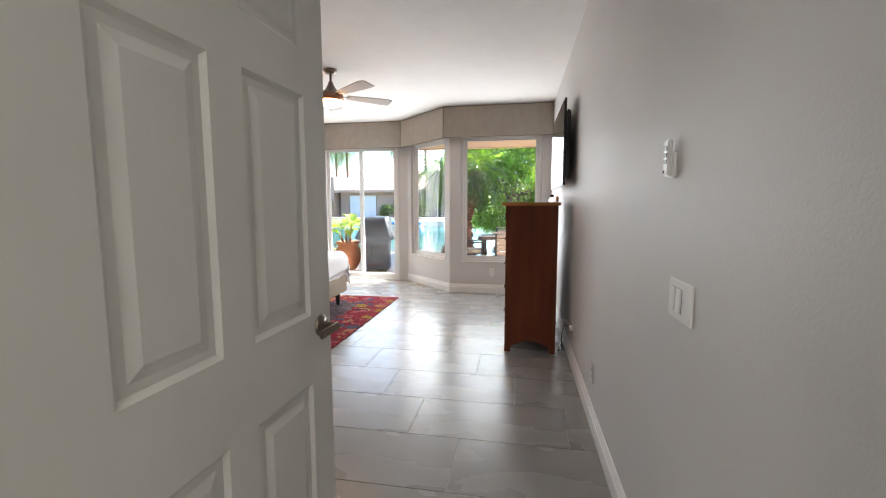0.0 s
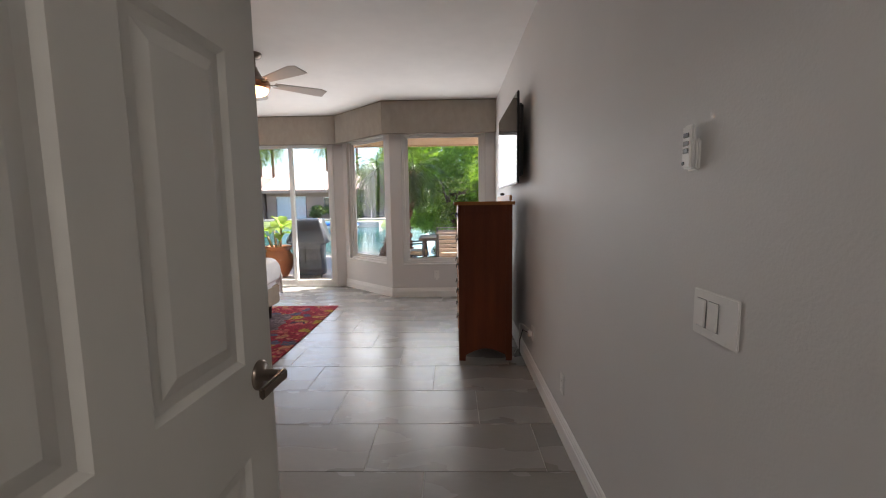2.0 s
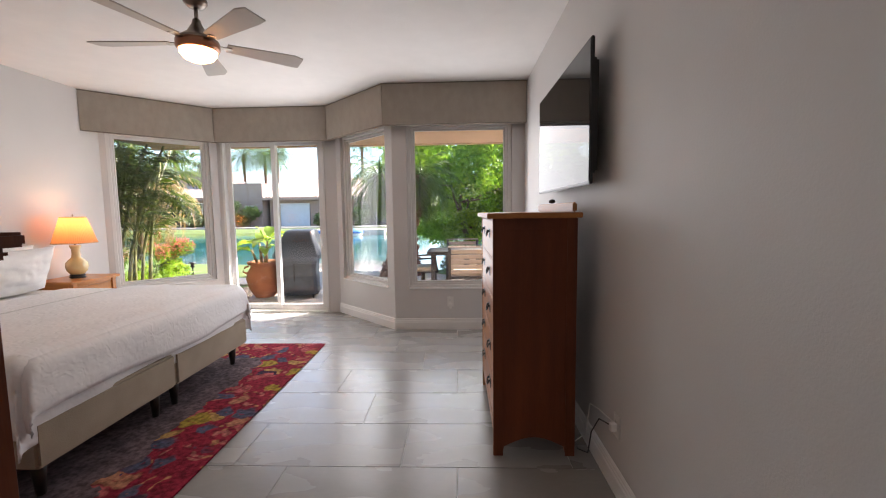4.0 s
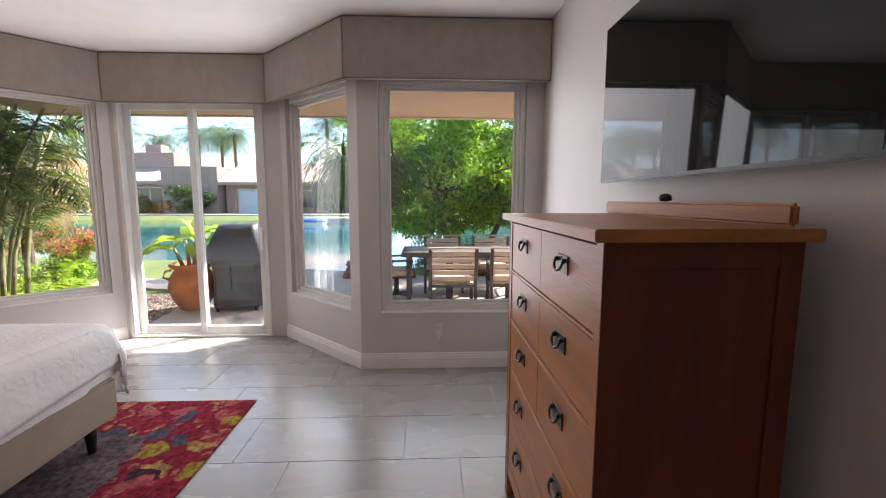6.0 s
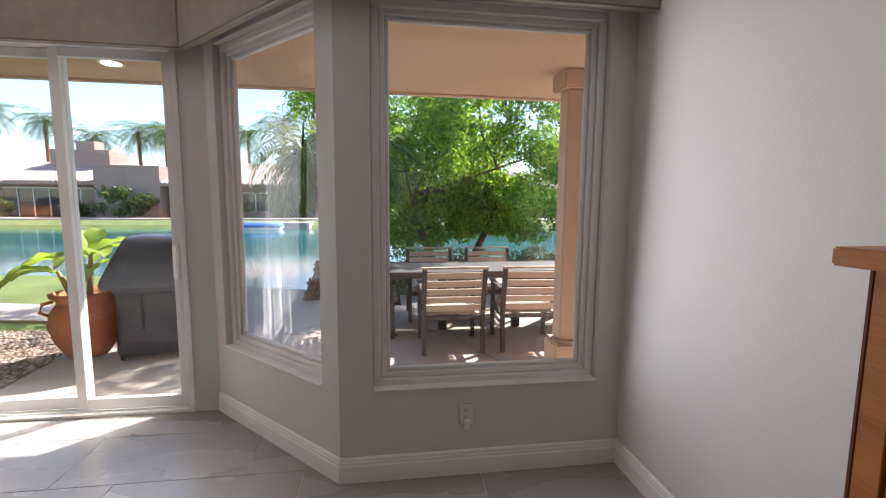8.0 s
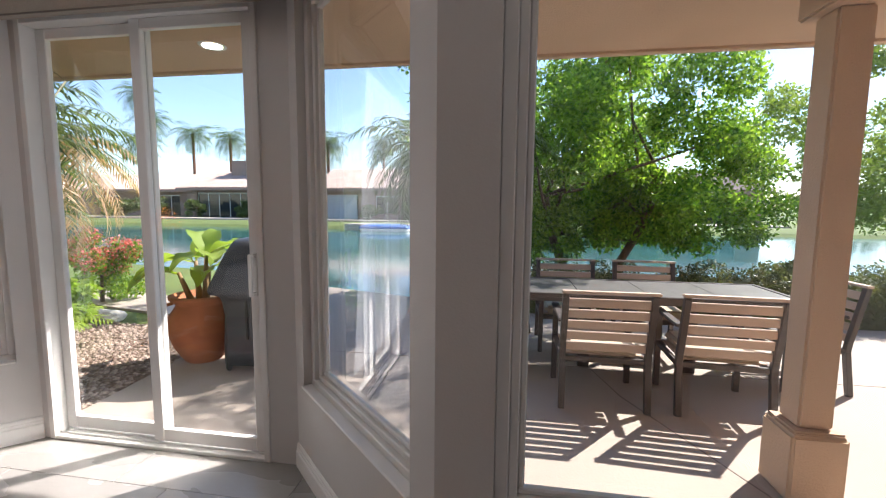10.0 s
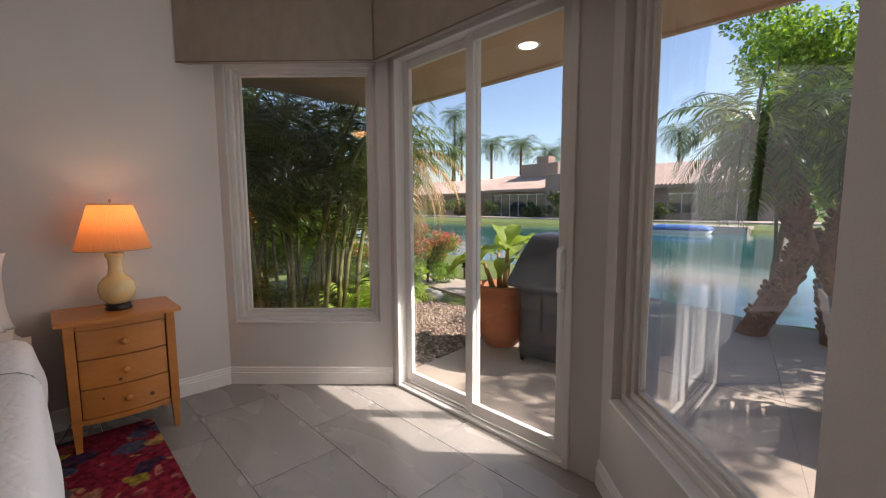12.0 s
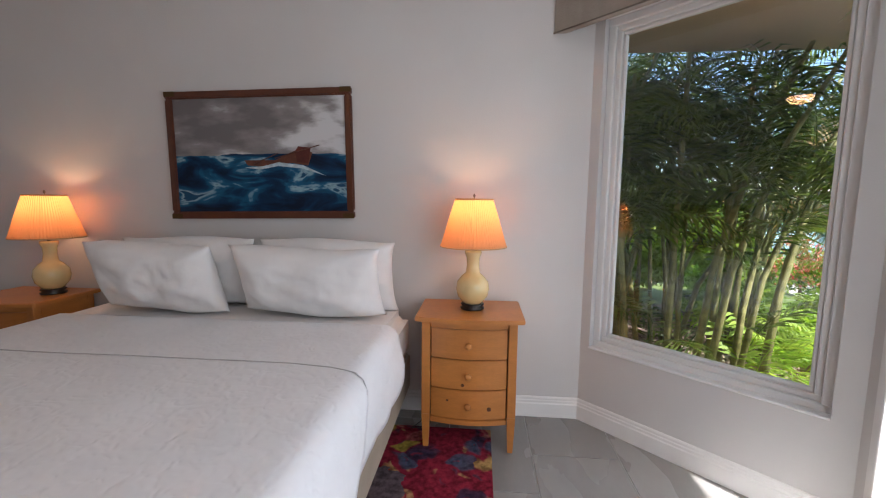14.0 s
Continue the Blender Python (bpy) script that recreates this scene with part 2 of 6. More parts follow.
def turned(name, material, parent, profile, seg=24, m=None, cap=True, **kw):
    bm = bmesh.new()
    rings = lathe(bm, profile, seg, m, **kw)
    if cap:
        bm.faces.new(list(reversed(rings[0])))
        bm.faces.new(rings[-1])
    return part(name, bm, material, parent)


def tube(bm, pts, r0, r1=None, seg=8, cap=True):
    r1 = r0 if r1 is None else r1
    rings = []
    pts = [Vector(p) for p in pts]
    for i, p in enumerate(pts):
        d = (pts[min(i + 1, len(pts) - 1)] - pts[max(i - 1, 0)]).normalized()
        u = d.cross(Vector((0.13, 0.27, 1) if abs(d.z) < 0.9 else (1, 0.1, 0))).normalized()
        w = d.cross(u)
        r = r0 + (r1 - r0) * i / (len(pts) - 1)
        rings.append([bm.verts.new(p + r * (u * math.cos(2 * math.pi * k / seg) + w * math.sin(2 * math.pi * k / seg))) for k in range(seg)])
    for a, b in zip(rings, rings[1:]):
        for i in range(seg):
            f = bm.faces.new((a[i], b[i], b[(i + 1) % seg], a[(i + 1) % seg]))
            f.smooth = True
    if cap:
        bm.faces.new(rings[0]); bm.faces.new(list(reversed(rings[-1])))


def seg_frame(p0, p1):
    """Pose whose x runs from p0 to p1 and whose y points to the left of it."""
    d = Vector((p1[0] - p0[0], p1[1] - p0[1], 0))
    return Matrix.Translation((p0[0], p0[1], 0)) @ Matrix.Rotation(math.atan2(d.y, d.x), 4, "Z"), d.length


# ---- plan ----
XR, XL, YW, YS, YB, H = 0.76, -4.08, 7.14, 8.0, 2.66, 2.73
A_, B_, C_, D_ = (XR, YW), (-0.72, YW), (-1.60, YS), (-3.21, YS)
E_ = (XL, 7.13)
WT = 0.14
WIN_Z = (0.47, 2.35)


def wall(name, p0, p1, holes=(), z1=H, t=WT, material=None, e0=0.0, e1=0.0):
    """A wall whose room face runs from p0 to p1, the room on its left, the thickness to its right."""
    m, L = seg_frame(p0, p1)
    bm = bmesh.new()
    s = -e0
    for s0, s1, z0, zt in sorted(holes):
        box(bm, s, s0, -t, 0, 0, z1, m=m)
        if z0 > 0:
            box(bm, s0, s1, -t, 0, 0, z0, m=m)
        box(bm, s0, s1, -t, 0, zt, z1, m=m)
        s = s1
    box(bm, s, L + e1, -t, 0, 0, z1, m=m)
    return part(name, bm, material or M_WALL, kind="structure")


wall("wall_east", (XR, -1.2), A_, e1=0.14)
wall("wall_north", A_, B_, [(0.14, 1.315, *WIN_Z)])
wall("wall_northeast", B_, C_, [(0.13, 1.12, *WIN_Z)], e1=0.058)
wall("wall_lake", C_, D_, [(0.16, 1.56, 0.0, 2.36)], e1=0.0)
wall("wall_northwest", D_, E_, [(0.09, 1.17, *WIN_Z)], e0=0.058)
wall("wall_west", E_, (XL, YB - 0.14), e0=0.058)
wall("wall_south", (XL, YB), (-0.575, YB), e1=0.0)
wall("wall_hall_west", (-0.575, YB - 0.14), (-0.575, 1.25), t=0.12)
wall("wall_door_west", (-0.695, 1.25), (-0.345, 1.25), t=0.11)
wall("wall_door_east", (0.62, 1.25), (XR, 1.25), t=0.11)
bx("wall_door_head", M_WALL, None, -0.345, 0.62, 1.14, 1.25, 2.07, H, 0, kind="structure")
wall("wall_hall_south", (-0.695, -1.2), (XR + 0.1, -1.2), e1=0.04)
wall("wall_hall_far_west", (-0.695, 1.14), (-0.695, -1.34), t=0.12)
bx("ceiling", M_CEIL, None, XL - 0.14, XR + 0.14, -1.34, 8.14, H, H + 0.12, 0, kind="structure")


# ---- floor ----
bx("floor", M_GROUT, None, XL - 0.14, XR + 0.14, -1.34, 7.27, -0.08, -0.004, 0, kind="structure")
floor_bay = raw("floor_bay", [(XL - 0.1, 7.27, -0.08), (-0.85, 7.27, -0.08), (-1.6, 8.1, -0.08), (-3.3, 8.1, -0.08), (XL - 0.1, 7.27, -0.004), (-0.85, 7.27, -0.004), (-1.6, 8.1, -0.004), (-3.3, 8.1, -0.004)],
                [(3, 2, 1, 0), (4, 5, 6, 7), (0, 1, 5, 4), (1, 2, 6, 5), (2, 3, 7, 6), (3, 0, 4, 7)], M_GROUT, kind="structure")
# ---- baseboards ----
def baseboard(p0, p1, e0=0.0, e1=0.0, skip=()):
    m, L = seg_frame(p0, p1)
    prof = [(0, 0), (0.016, 0), (0.016, 0.085), (0.012, 0.092), (0.012, 0.105), (0.009, 0.11), (0.009, 0.122), (0.004, 0.13), (0, 0.13)]
    bm = bmesh.new()
    a = [bm.verts.new(m @ Vector((-e0 + y * 0, y, z))) for y, z in prof]
    b = [bm.verts.new(m @ Vector((L + e1, y, z))) for y, z in prof]
    k = len(prof)
    for i in range(k):
        bm.faces.new((a[i], a[(i + 1) % k], b[(i + 1) % k], b[i]))
    bm.faces.new(list(reversed(a))); bm.faces.new(b)
    bmesh.ops.recalc_face_normals(bm, faces=bm.faces)
    part("baseboard", bm, M_TRIM, kind="structure")


baseboard((XR, 1.25), A_)
baseboard(A_, B_, e1=0.006)
baseboard(B_, C_, e0=0.006)
baseboard(D_, E_)
baseboard(E_, (XL, YB))
baseboard((XL, YB), (-0.575, YB), e1=0.016)
baseboard((-0.575, YB), (-0.575, 1.25), e0=0.0)


# ---- windows ----
def window(name, p0, p1, s0, s1, z0, z1, mark=0):
    m, L = seg_frame(p0, p1)
    w = new(name)
    w.matrix_world = m @ Matrix.Translation((s0, 0, z0))
    tagged(w, "fixed picture window in a stepped white vinyl frame", "window", "", "structure")
    W, Z = s1 - s0, z1 - z0

    def ring(nm, o, i, y0, y1, bev):
        bm = bmesh.new()
        for a in ((o, W - o, Z - i, Z - o), (o, W - o, o, i), (o, i, i, Z - i), (W - i, W - o, i, Z - i)):
            box(bm, a[0], a[1], y0, y1, a[2], a[3], bev)
        return part(nm, bm, M_VINYL, w)
    ring("window_frame", 0.0, 0.040, -0.115, -0.040, 0.004)
    ring("window_sash", 0.0401, 0.068, -0.112, -0.062, 0.004)
    ring("glazing_bead", 0.0682, 0.088, -0.108, -0.078, 0.005)
    p = bx("pane", M_GLASS, w, 0.087, W - 0.087, -0.096, -0.092, 0.087, Z - 0.087, 0)
    p.visible_shadow = False
    bx("window_sill", M_TRIM, w, 0.0002, W - 0.0002, -0.0395, 0.014, 0.0002, 0.012, 0.004)
    return w


window("window_1", A_, B_, 0.14, 1.315, *WIN_Z)
window("window_2", B_, C_, 0.13, 1.12, *WIN_Z)
window("window_3", D_, E_, 0.09, 1.17, *WIN_Z)

# ---- sliding door ----
m_, L_ = seg_frame(C_, D_)
slider = new("sliding_door")
slider.matrix_world = m_ @ Matrix.Translation((0.16, 0, 0))
tagged(slider, "closed white sliding patio door with two glass panels", "sliding door", "", "structure")
SW, SZ = 1.40, 2.36
bm = bmesh.new()
box(bm, 0, 0.035, -0.13, 0.012, 0, SZ, 0.003); box(bm, SW - 0.035, SW, -0.13, 0.012, 0, SZ, 0.003)
box(bm, 0.035, SW - 0.035, -0.13, 0.012, SZ - 0.04, SZ, 0.003)
part("door_frame", bm, M_VINYL, slider)
bm = bmesh.new()
box(bm, 0.035, SW - 0.035, -0.13, 0.012, 0.0, 0.022, 0.003)
for yy in (-0.02, -0.06, -0.10):
    box(bm, 0.036, SW - 0.036, yy - 0.003, yy + 0.003, 0.0215, 0.034, 0.001)
part("threshold_track", bm, M_VINYL, slider)


def slide_panel(x0, x1, y0, handle):
    z0, z1, st = 0.036, SZ - 0.041, 0.062
    bm = bmesh.new()
    box(bm, x0, x0 + st, y0, y0 + 0.035, z0, z1, 0.004); box(bm, x1 - st, x1, y0, y0 + 0.035, z0, z1, 0.004)
    box(bm, x0 + st, x1 - st, y0 + 0.001, y0 + 0.034, z0, z0 + 0.075, 0.004); box(bm, x0 + st, x1 - st, y0 + 0.001, y0 + 0.034, z1 - 0.055, z1, 0.004)
    pn = part("sliding_panel", bm, M_VINYL, slider)
    g_ = bx("pane", M_GLASS, pn, x0 + st - 0.002, x1 - st + 0.002, y0 + 0.015, y0 + 0.019, z0 + 0.073, z1 - 0.053, 0)
    g_.visible_shadow = False
    if handle:
        bm = bmesh.new()
        xh = x0 + 0.03
        box(bm, xh - 0.014, xh + 0.014, y0 + 0.0352, y0 + 0.043, 0.90, 1.13, 0.003)
        box(bm, xh - 0.012, xh + 0.012, y0 + 0.043, y0 + 0.075, 0.905, 0.925, 0.003)
        box(bm, xh - 0.012, xh + 0.012, y0 + 0.043, y0 + 0.075, 1.105, 1.125, 0.003)
        box(bm, xh - 0.010, xh + 0.010, y0 + 0.075, y0 + 0.088, 0.905, 1.125, 0.004)
        part("handle", bm, M_WHITEP, pn, "white pull handle")


slide_panel(0.036, 0.731, -0.055, True)
slide_panel(0.670, SW - 0.036, -0.098, False)

# ---- valances ----
def offset_pt(p, q, r, d):
    """The corner of the line p-q-r pushed d to its left."""
    a = (Vector(q) - Vector(p)).normalized(); b = (Vector(r) - Vector(q)).normalized()
    n1, n2 = Vector((-a.y, a.x)), Vector((-b.y, b.x))
    k = (n1 + n2) / (1 + n1.dot(n2))
    return Vector(q) + k * d


def valance(i, q0, q1, w0, w1):
    bm = bmesh.new()
    z0, z1 = 2.287, H - 0.002
    bot = [bm.verts.new((*p, z0)) for p in (q0, q1, w1, w0)]
    top = [bm.verts.new((*p, z1)) for p in (q0, q1, w1, w0)]
    bm.faces.new(bot); bm.faces.new(list(reversed(top)))
    for k in range(4):
        bm.faces.new((bot[k], top[k], top[(k + 1) % 4], bot[(k + 1) % 4]))
    bmesh.ops.recalc_face_normals(bm, faces=bm.faces)
    bmesh.ops.bevel(bm, geom=list(bm.edges), offset=0.006, segments=2, affect="EDGES")
    v = part("window_valance", bm, M_LINEN)
    tagged(v, "box valance upholstered in taupe linen above the windows", "valance", "bay window valances")
    for z in (z0 + 0.003, z1 - 0.008):
        bm = bmesh.new()
        tube(bm, [(*(Vector(q0) + (Vector(q1) - Vector(q0)) * 0.002), z), (*(Vector(q1) - (Vector(q1) - Vector(q0)) * 0.002), z)], 0.0045, seg=6)
        part("piping", bm, M_PIPING, v, "darker corded piping")


d_ = 0.165
pA = Vector((XR - 0.004, YW - d_)); pB = offset_pt(A_, B_, C_, d_); pC = offset_pt(B_, C_, D_, d_); pD = offset_pt(C_, D_, E_, d_)
mE = Vector((XL + 0.004, 7.13 - d_ * math.sqrt(2)))
t_v = 0.05
qA = Vector((XR - 0.004, YW - d_ + t_v)); qB = offset_pt(A_, B_, C_, d_ - t_v); qC = offset_pt(B_, C_, D_, d_ - t_v); qD = offset_pt(C_, D_, E_, d_ - t_v)
qE = Vector((XL + 0.004, 7.13 - (d_ - t_v) * math.sqrt(2)))
for i, (a, b, c, d) in enumerate(((pA, pB, qA, qB), (pB, pC, qB, qC), (pC, pD, qC, qD), (pD, mE, qD, qE))):
    u = (b - a).normalized() * 0.0015
    valance(i, a + u, b - u, c + u, d - u)

# ---- door ----
door = thing("door_1", -0.325, 1.252, 0, "open white six-panel interior door with a nickel lever", "door", -1.9)
tagged(door, "", "", "", "structure")
DW, DH, DT = 0.88, 2.03, 0.035
bm = bmesh.new()
# leaf in local: y along the leaf, x its thickness; face towards +x
ys = [0.0, 0.18, 0.415, 0.515, 0.765, DW]
zs = [0.01, 0.24, 0.80, 1.00, 1.62, 1.74, 1.92, DH]
for j in range(5):
    for k in range(7):
        hole = j in (1, 3) and k in (1, 3, 5)
        if hole:
            y0, y1, z0, z1 = ys[j], ys[j + 1], zs[k], zs[k + 1]
            for sx in (1, -1):
                levels = ((0.0, DT / 2), (0.012, DT / 2 - 0.009), (0.03, DT / 2 - 0.009), (0.055, DT / 2 - 0.002))
                loops = [[bm.verts.new((sx * xx, a, b)) for a, b in ((y0 + o, z0 + o), (y1 - o, z0 + o), (y1 - o, z1 - o), (y0 + o, z1 - o))] for o, xx in levels]
                for A, B in zip(loops, loops[1:]):
                    for q in range(4):
                        bm.faces.new((A[q], A[(q + 1) % 4], B[(q + 1) % 4], B[q]))
                bm.faces.new(loops[-1])
        else:
            box(bm, -DT / 2, DT / 2, ys[j], ys[j + 1], zs[k], zs[k + 1])
bmesh.ops.remove_doubles(bm, verts=bm.verts, dist=0.0001)
bmesh.ops.recalc_face_normals(bm, faces=bm.faces)
part("door_leaf", bm, M_DOOR, door)
for sx in (1, -1):
    bm = bmesh.new()
    R = pose(sx * DT / 2, DW - 0.062, 0.957, 0, 90 * sx, 0)
    r = lathe(bm, [(0.033, 0.0005), (0.033, 0.006), (0.028, 0.011), (0.013, 0.012), (0.012, 0.056)], 24, R)
    bm.faces.new(r[-1])
    box(bm, sx * (DT / 2 + 0.053) - 0.006, sx * (DT / 2 + 0.053) + 0.006, DW - 0.158, DW - 0.048, 0.945, 0.969, 0.004, 2)
    part("door_handle", bm, M_NICKEL, door, "brushed nickel lever handle")
for z in (0.25, 1.02, 1.8):
    bx("hinge", M_NICKEL, door, -0.004, 0.0175, -0.009, -0.001, z - 0.045, z + 0.045, 0.002)
bm = bmesh.new()
box(bm, -0.3445, -0.325, 1.135, 1.242, 0, 2.069, 0.002)
box(bm, 0.60, 0.6195, 1.135, 1.255, 0, 2.069, 0.002); box(bm, -0.325, 0.60, 1.135, 1.255, 2.05, 2.069, 0.002)
part("door_jamb", bm, M_TRIM, kind="structure")
bm = bmesh.new()
box(bm, 0.605, 0.675, 1.2505, 1.266, 0, 2.13, 0.003); box(bm, -0.40, -0.345, 1.2505, 1.264, 0, 2.13, 0.003); box(bm, -0.345, 0.605, 1.2505, 1.266, 2.06, 2.13, 0.003)
part("door_casing", bm, M_TRIM, kind="structure")

M_BRAID = mat("shade_braid", (0.5, 0.33, 0.15), 0.9)
M_BRASS = mat("aged_brass", (0.12, 0.075, 0.03), 0.6, metal=0.8)
M_WARM = glow("warm_bulb", (1.0, 0.48, 0.16), 0.6)


# ---- chest of drawers with bail pulls ----
def bail_pull(parent, x, y, z):
    """A bronze plate with a swinging bail, facing -x."""
    bm = bmesh.new()
    box(bm, x - 0.004, x - 0.0003, y - 0.045, y + 0.045, z - 0.026, z + 0.026, 0.0015)
    for dy in (-0.03, 0.03):
        box(bm, x - 0.016, x - 0.004, y + dy - 0.006, y + dy + 0.006, z + 0.005, z + 0.018, 0.003)
    pts = [(x - 0.013 - 0.007 * math.sin(a), y - 0.034 * math.cos(a), z + 0.01 - 0.027 * math.sin(a)) for a in np.linspace(0, math.pi, 13)]
    tube(bm, pts, 0.0042, seg=6)
    return part("handle", bm, M_IRON, parent, "dark bronze bail pull")


def oak_chest():
    t = thing("chest_of_drawers", 0.200, 4.635, 0, "mission oak chest of drawers with dark bronze bail pulls", "chest of drawers")
    Wd, D, Z = 0.98, 0.44, 1.315
    for name, y0, y1 in (("side_panel", 0.0, 0.024), ("side_panel", Wd - 0.024, Wd)):
        # side with stiles and an arched foot cut
        bm = bmesh.new()
        out = [(0, 0), (0.045, 0), (0.055, 0.05)] + [(0.055 + (D - 0.11) * k / 10, 0.05 + 0.055 * math.sin(math.pi * k / 10)) for k in range(1, 10)] + [(D - 0.055, 0.05), (D - 0.045, 0), (D, 0), (D, Z), (0, Z)]
        a = [bm.verts.new((x, y0, z)) for x, z in out]
        b = [bm.verts.new((x, y1, z)) for x, z in out]
        bm.faces.new(a); bm.faces.new(list(reversed(b)))
        for i in range(len(out)):
            bm.faces.new((a[i], b[i], b[(i + 1) % len(out)], a[(i + 1) % len(out)]))
        bmesh.ops.recalc_face_normals(bm, faces=bm.faces)
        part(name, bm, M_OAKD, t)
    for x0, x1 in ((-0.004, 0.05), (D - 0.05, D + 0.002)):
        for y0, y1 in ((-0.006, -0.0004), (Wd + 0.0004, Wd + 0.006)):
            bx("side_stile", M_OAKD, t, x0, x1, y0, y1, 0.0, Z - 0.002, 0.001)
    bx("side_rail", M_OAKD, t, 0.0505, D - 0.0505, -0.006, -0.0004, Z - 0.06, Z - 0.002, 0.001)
    bx("top", M_OAK, t, -0.035, D + 0.02, -0.035, Wd + 0.035, Z, Z + 0.028, 0.003, 2)
    bx("back_rail", M_OAK, t, D - 0.02, D + 0.002, 0.01, Wd - 0.01, Z + 0.0285, Z + 0.082, 0.008, 3)
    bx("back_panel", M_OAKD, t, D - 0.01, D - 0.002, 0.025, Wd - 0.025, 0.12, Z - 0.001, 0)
    # face frame
    rows = [(1.098, 1.303), (0.8755, 1.0805), (0.653, 0.858), (0.426, 0.6355), (0.195, 0.4085)]
    bm = bmesh.new()
    box(bm, -0.003, 0.02, 0.0, 0.035, 0.0, Z, 0.001); box(bm, -0.003, 0.02, Wd - 0.035, Wd, 0.0, Z, 0.001)
    box(bm, -0.001, 0.02, 0.035, Wd - 0.035, 1.3085, Z, 0.001)
    for (a, b), (c, d) in zip(rows[1:], rows):
        box(bm, -0.001, 0.02, 0.035, Wd - 0.035, b + 0.004, c - 0.004, 0.001)
    box(bm, -0.001, 0.02, 0.035, Wd - 0.035, 0.12, 0.191, 0.001)
    part("face_frame", bm, M_OAK, t)
    # near-black sheet paints the shade seen between the drawers
    bx("carcass_gap_shade", M_LEG, t, 0.021, 0.03, 0.026, Wd - 0.026, 0.09, Z - 0.003, 0, label="near-black sheet standing in for shade in the drawer gaps")
    for i, (a, b) in enumerate(rows):
        spans = [(0.039, Wd / 2 - 0.0008), (Wd / 2 + 0.0008, Wd - 0.039)] if i < 3 else [(0.039, Wd - 0.039)]
        for y0, y1 in spans:
            dr = bx("drawer", M_OAK, t, 0.0, 0.0205, y0, y1, a, b, 0.0015)
            hs = [(y0 + y1) / 2] if i < 3 else [0.245, 0.735]
            for y in hs:
                bail_pull(dr, 0.0, y, (a + b) / 2 + 0.025)
    return t


oak_chest()
cube = thing("small_speaker", 0.62, 5.14, 1.3975, "small round black device on the back rail of the oak chest", "device")
turned("speaker_body", M_BLACK, cube, [(0.004, 0), (0.018, 0.003), (0.021, 0.012), (0.018, 0.022), (0.006, 0.027)], 20)

# second chest beside the hall corner
c2 = thing("wooden_chest", -0.80, 2.69, 0, "tall red-brown wooden chest with a moulded top beside the hall corner", "chest of drawers")
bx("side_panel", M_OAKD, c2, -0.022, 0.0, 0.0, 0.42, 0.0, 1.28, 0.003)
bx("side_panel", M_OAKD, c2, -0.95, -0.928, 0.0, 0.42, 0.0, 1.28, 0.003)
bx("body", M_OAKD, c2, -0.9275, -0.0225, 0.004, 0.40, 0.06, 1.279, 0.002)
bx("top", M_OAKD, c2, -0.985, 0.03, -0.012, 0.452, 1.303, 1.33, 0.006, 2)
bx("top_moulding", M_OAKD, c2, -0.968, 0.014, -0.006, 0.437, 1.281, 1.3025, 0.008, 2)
for k in range(5):
    d = bx("drawer", M_OAK, c2, -0.90, -0.05, 0.4005, 0.418, 0.10 + k * 0.235, 0.32 + k * 0.235, 0.004)
    for hx in (-0.70, -0.25):
        turned("knob", M_IRON, d, [(0.006, 0), (0.006, 0.012), (0.015, 0.02), (0.012, 0.03), (0.004, 0.032)], 12, pose(hx, 0.418, 0.21 + k * 0.235, -90))

# ---- television ----
tv = thing("television", XR, 5.13, 1.482, "large black flat television on a wall bracket", "television")
tv.matrix_world = pose(XR, 5.13, 1.482)
TVW, TVH = 1.26, 0.70
bx("back_shell", M_BLACK, tv, -0.085, -0.045, -TVW / 2 + 0.05, TVW / 2 - 0.05, 0.06, TVH - 0.08, 0.012, 2)
bx("bezel", M_BLACK, tv, -0.104, -0.0855, -TVW / 2, TVW / 2, 0, TVH, 0.004, 2)
bx("screen", M_TV, tv, -0.1052, -0.1041, -TVW / 2 + 0.009, TVW / 2 - 0.009, 0.014, TVH - 0.009, 0)
bx("wall_bracket", M_IRON, tv, -0.044, -0.001, -0.2, 0.2, 0.2, 0.5, 0.004)

# ---- wall plates ----
M_DGREY = mat("gap_shade_grey", (0.25, 0.25, 0.24), 0.6)
sw = thing("light_switch", XR, 2.16, 1.052, "white three-gang switch plate with two rocker switches on the grey wall", "light switch")
bx("plate", M_WHITEP, sw, -0.007, -0.0003, -0.083, 0.083, -0.057, 0.057, 0.003, 2)
for k, y in enumerate((0.046, 0.0)):
    bx("rocker", M_WHITEP, sw, -0.013, -0.0072, y - 0.017, y + 0.017, -0.033, 0.033, 0.002, m=pose(0, 0, 0, 0, 2, 0))
# thin grey plates paint the shaded gap round each rocker
for y in (0.046, 0.0):
    bx("rocker_gap_shade", M_DGREY, sw, -0.0082, -0.0071, y - 0.019, y + 0.019, -0.035, 0.035, 0.0004)
for y in (0.046, 0, -0.046):
    for z in (-0.048, 0.048):
        turned("screw", M_WHITEP, sw, [(0.003, 0.0), (0.003, 0.001)], 8, pose(-0.0072, y, z, 0, -90, 0))
rem = thing("fan_remote", XR, 2.275, 1.455, "white fan remote with dark oval buttons in a wall cradle", "remote control")
bx("cradle", M_WHITEP, rem, -0.012, -0.0003, -0.024, 0.024, -0.056, 0.02, 0.004, 2)
bx("remote_body", M_WHITEP, rem, -0.026, -0.0125, -0.021, 0.021, -0.052, 0.056, 0.005, 2)
for z in (0.03, 0.010, -0.008):
    bx("button", M_BLACK, rem, -0.0282, -0.0262, -0.012, 0.012, z - 0.006, z + 0.006, 0.0025, 2)
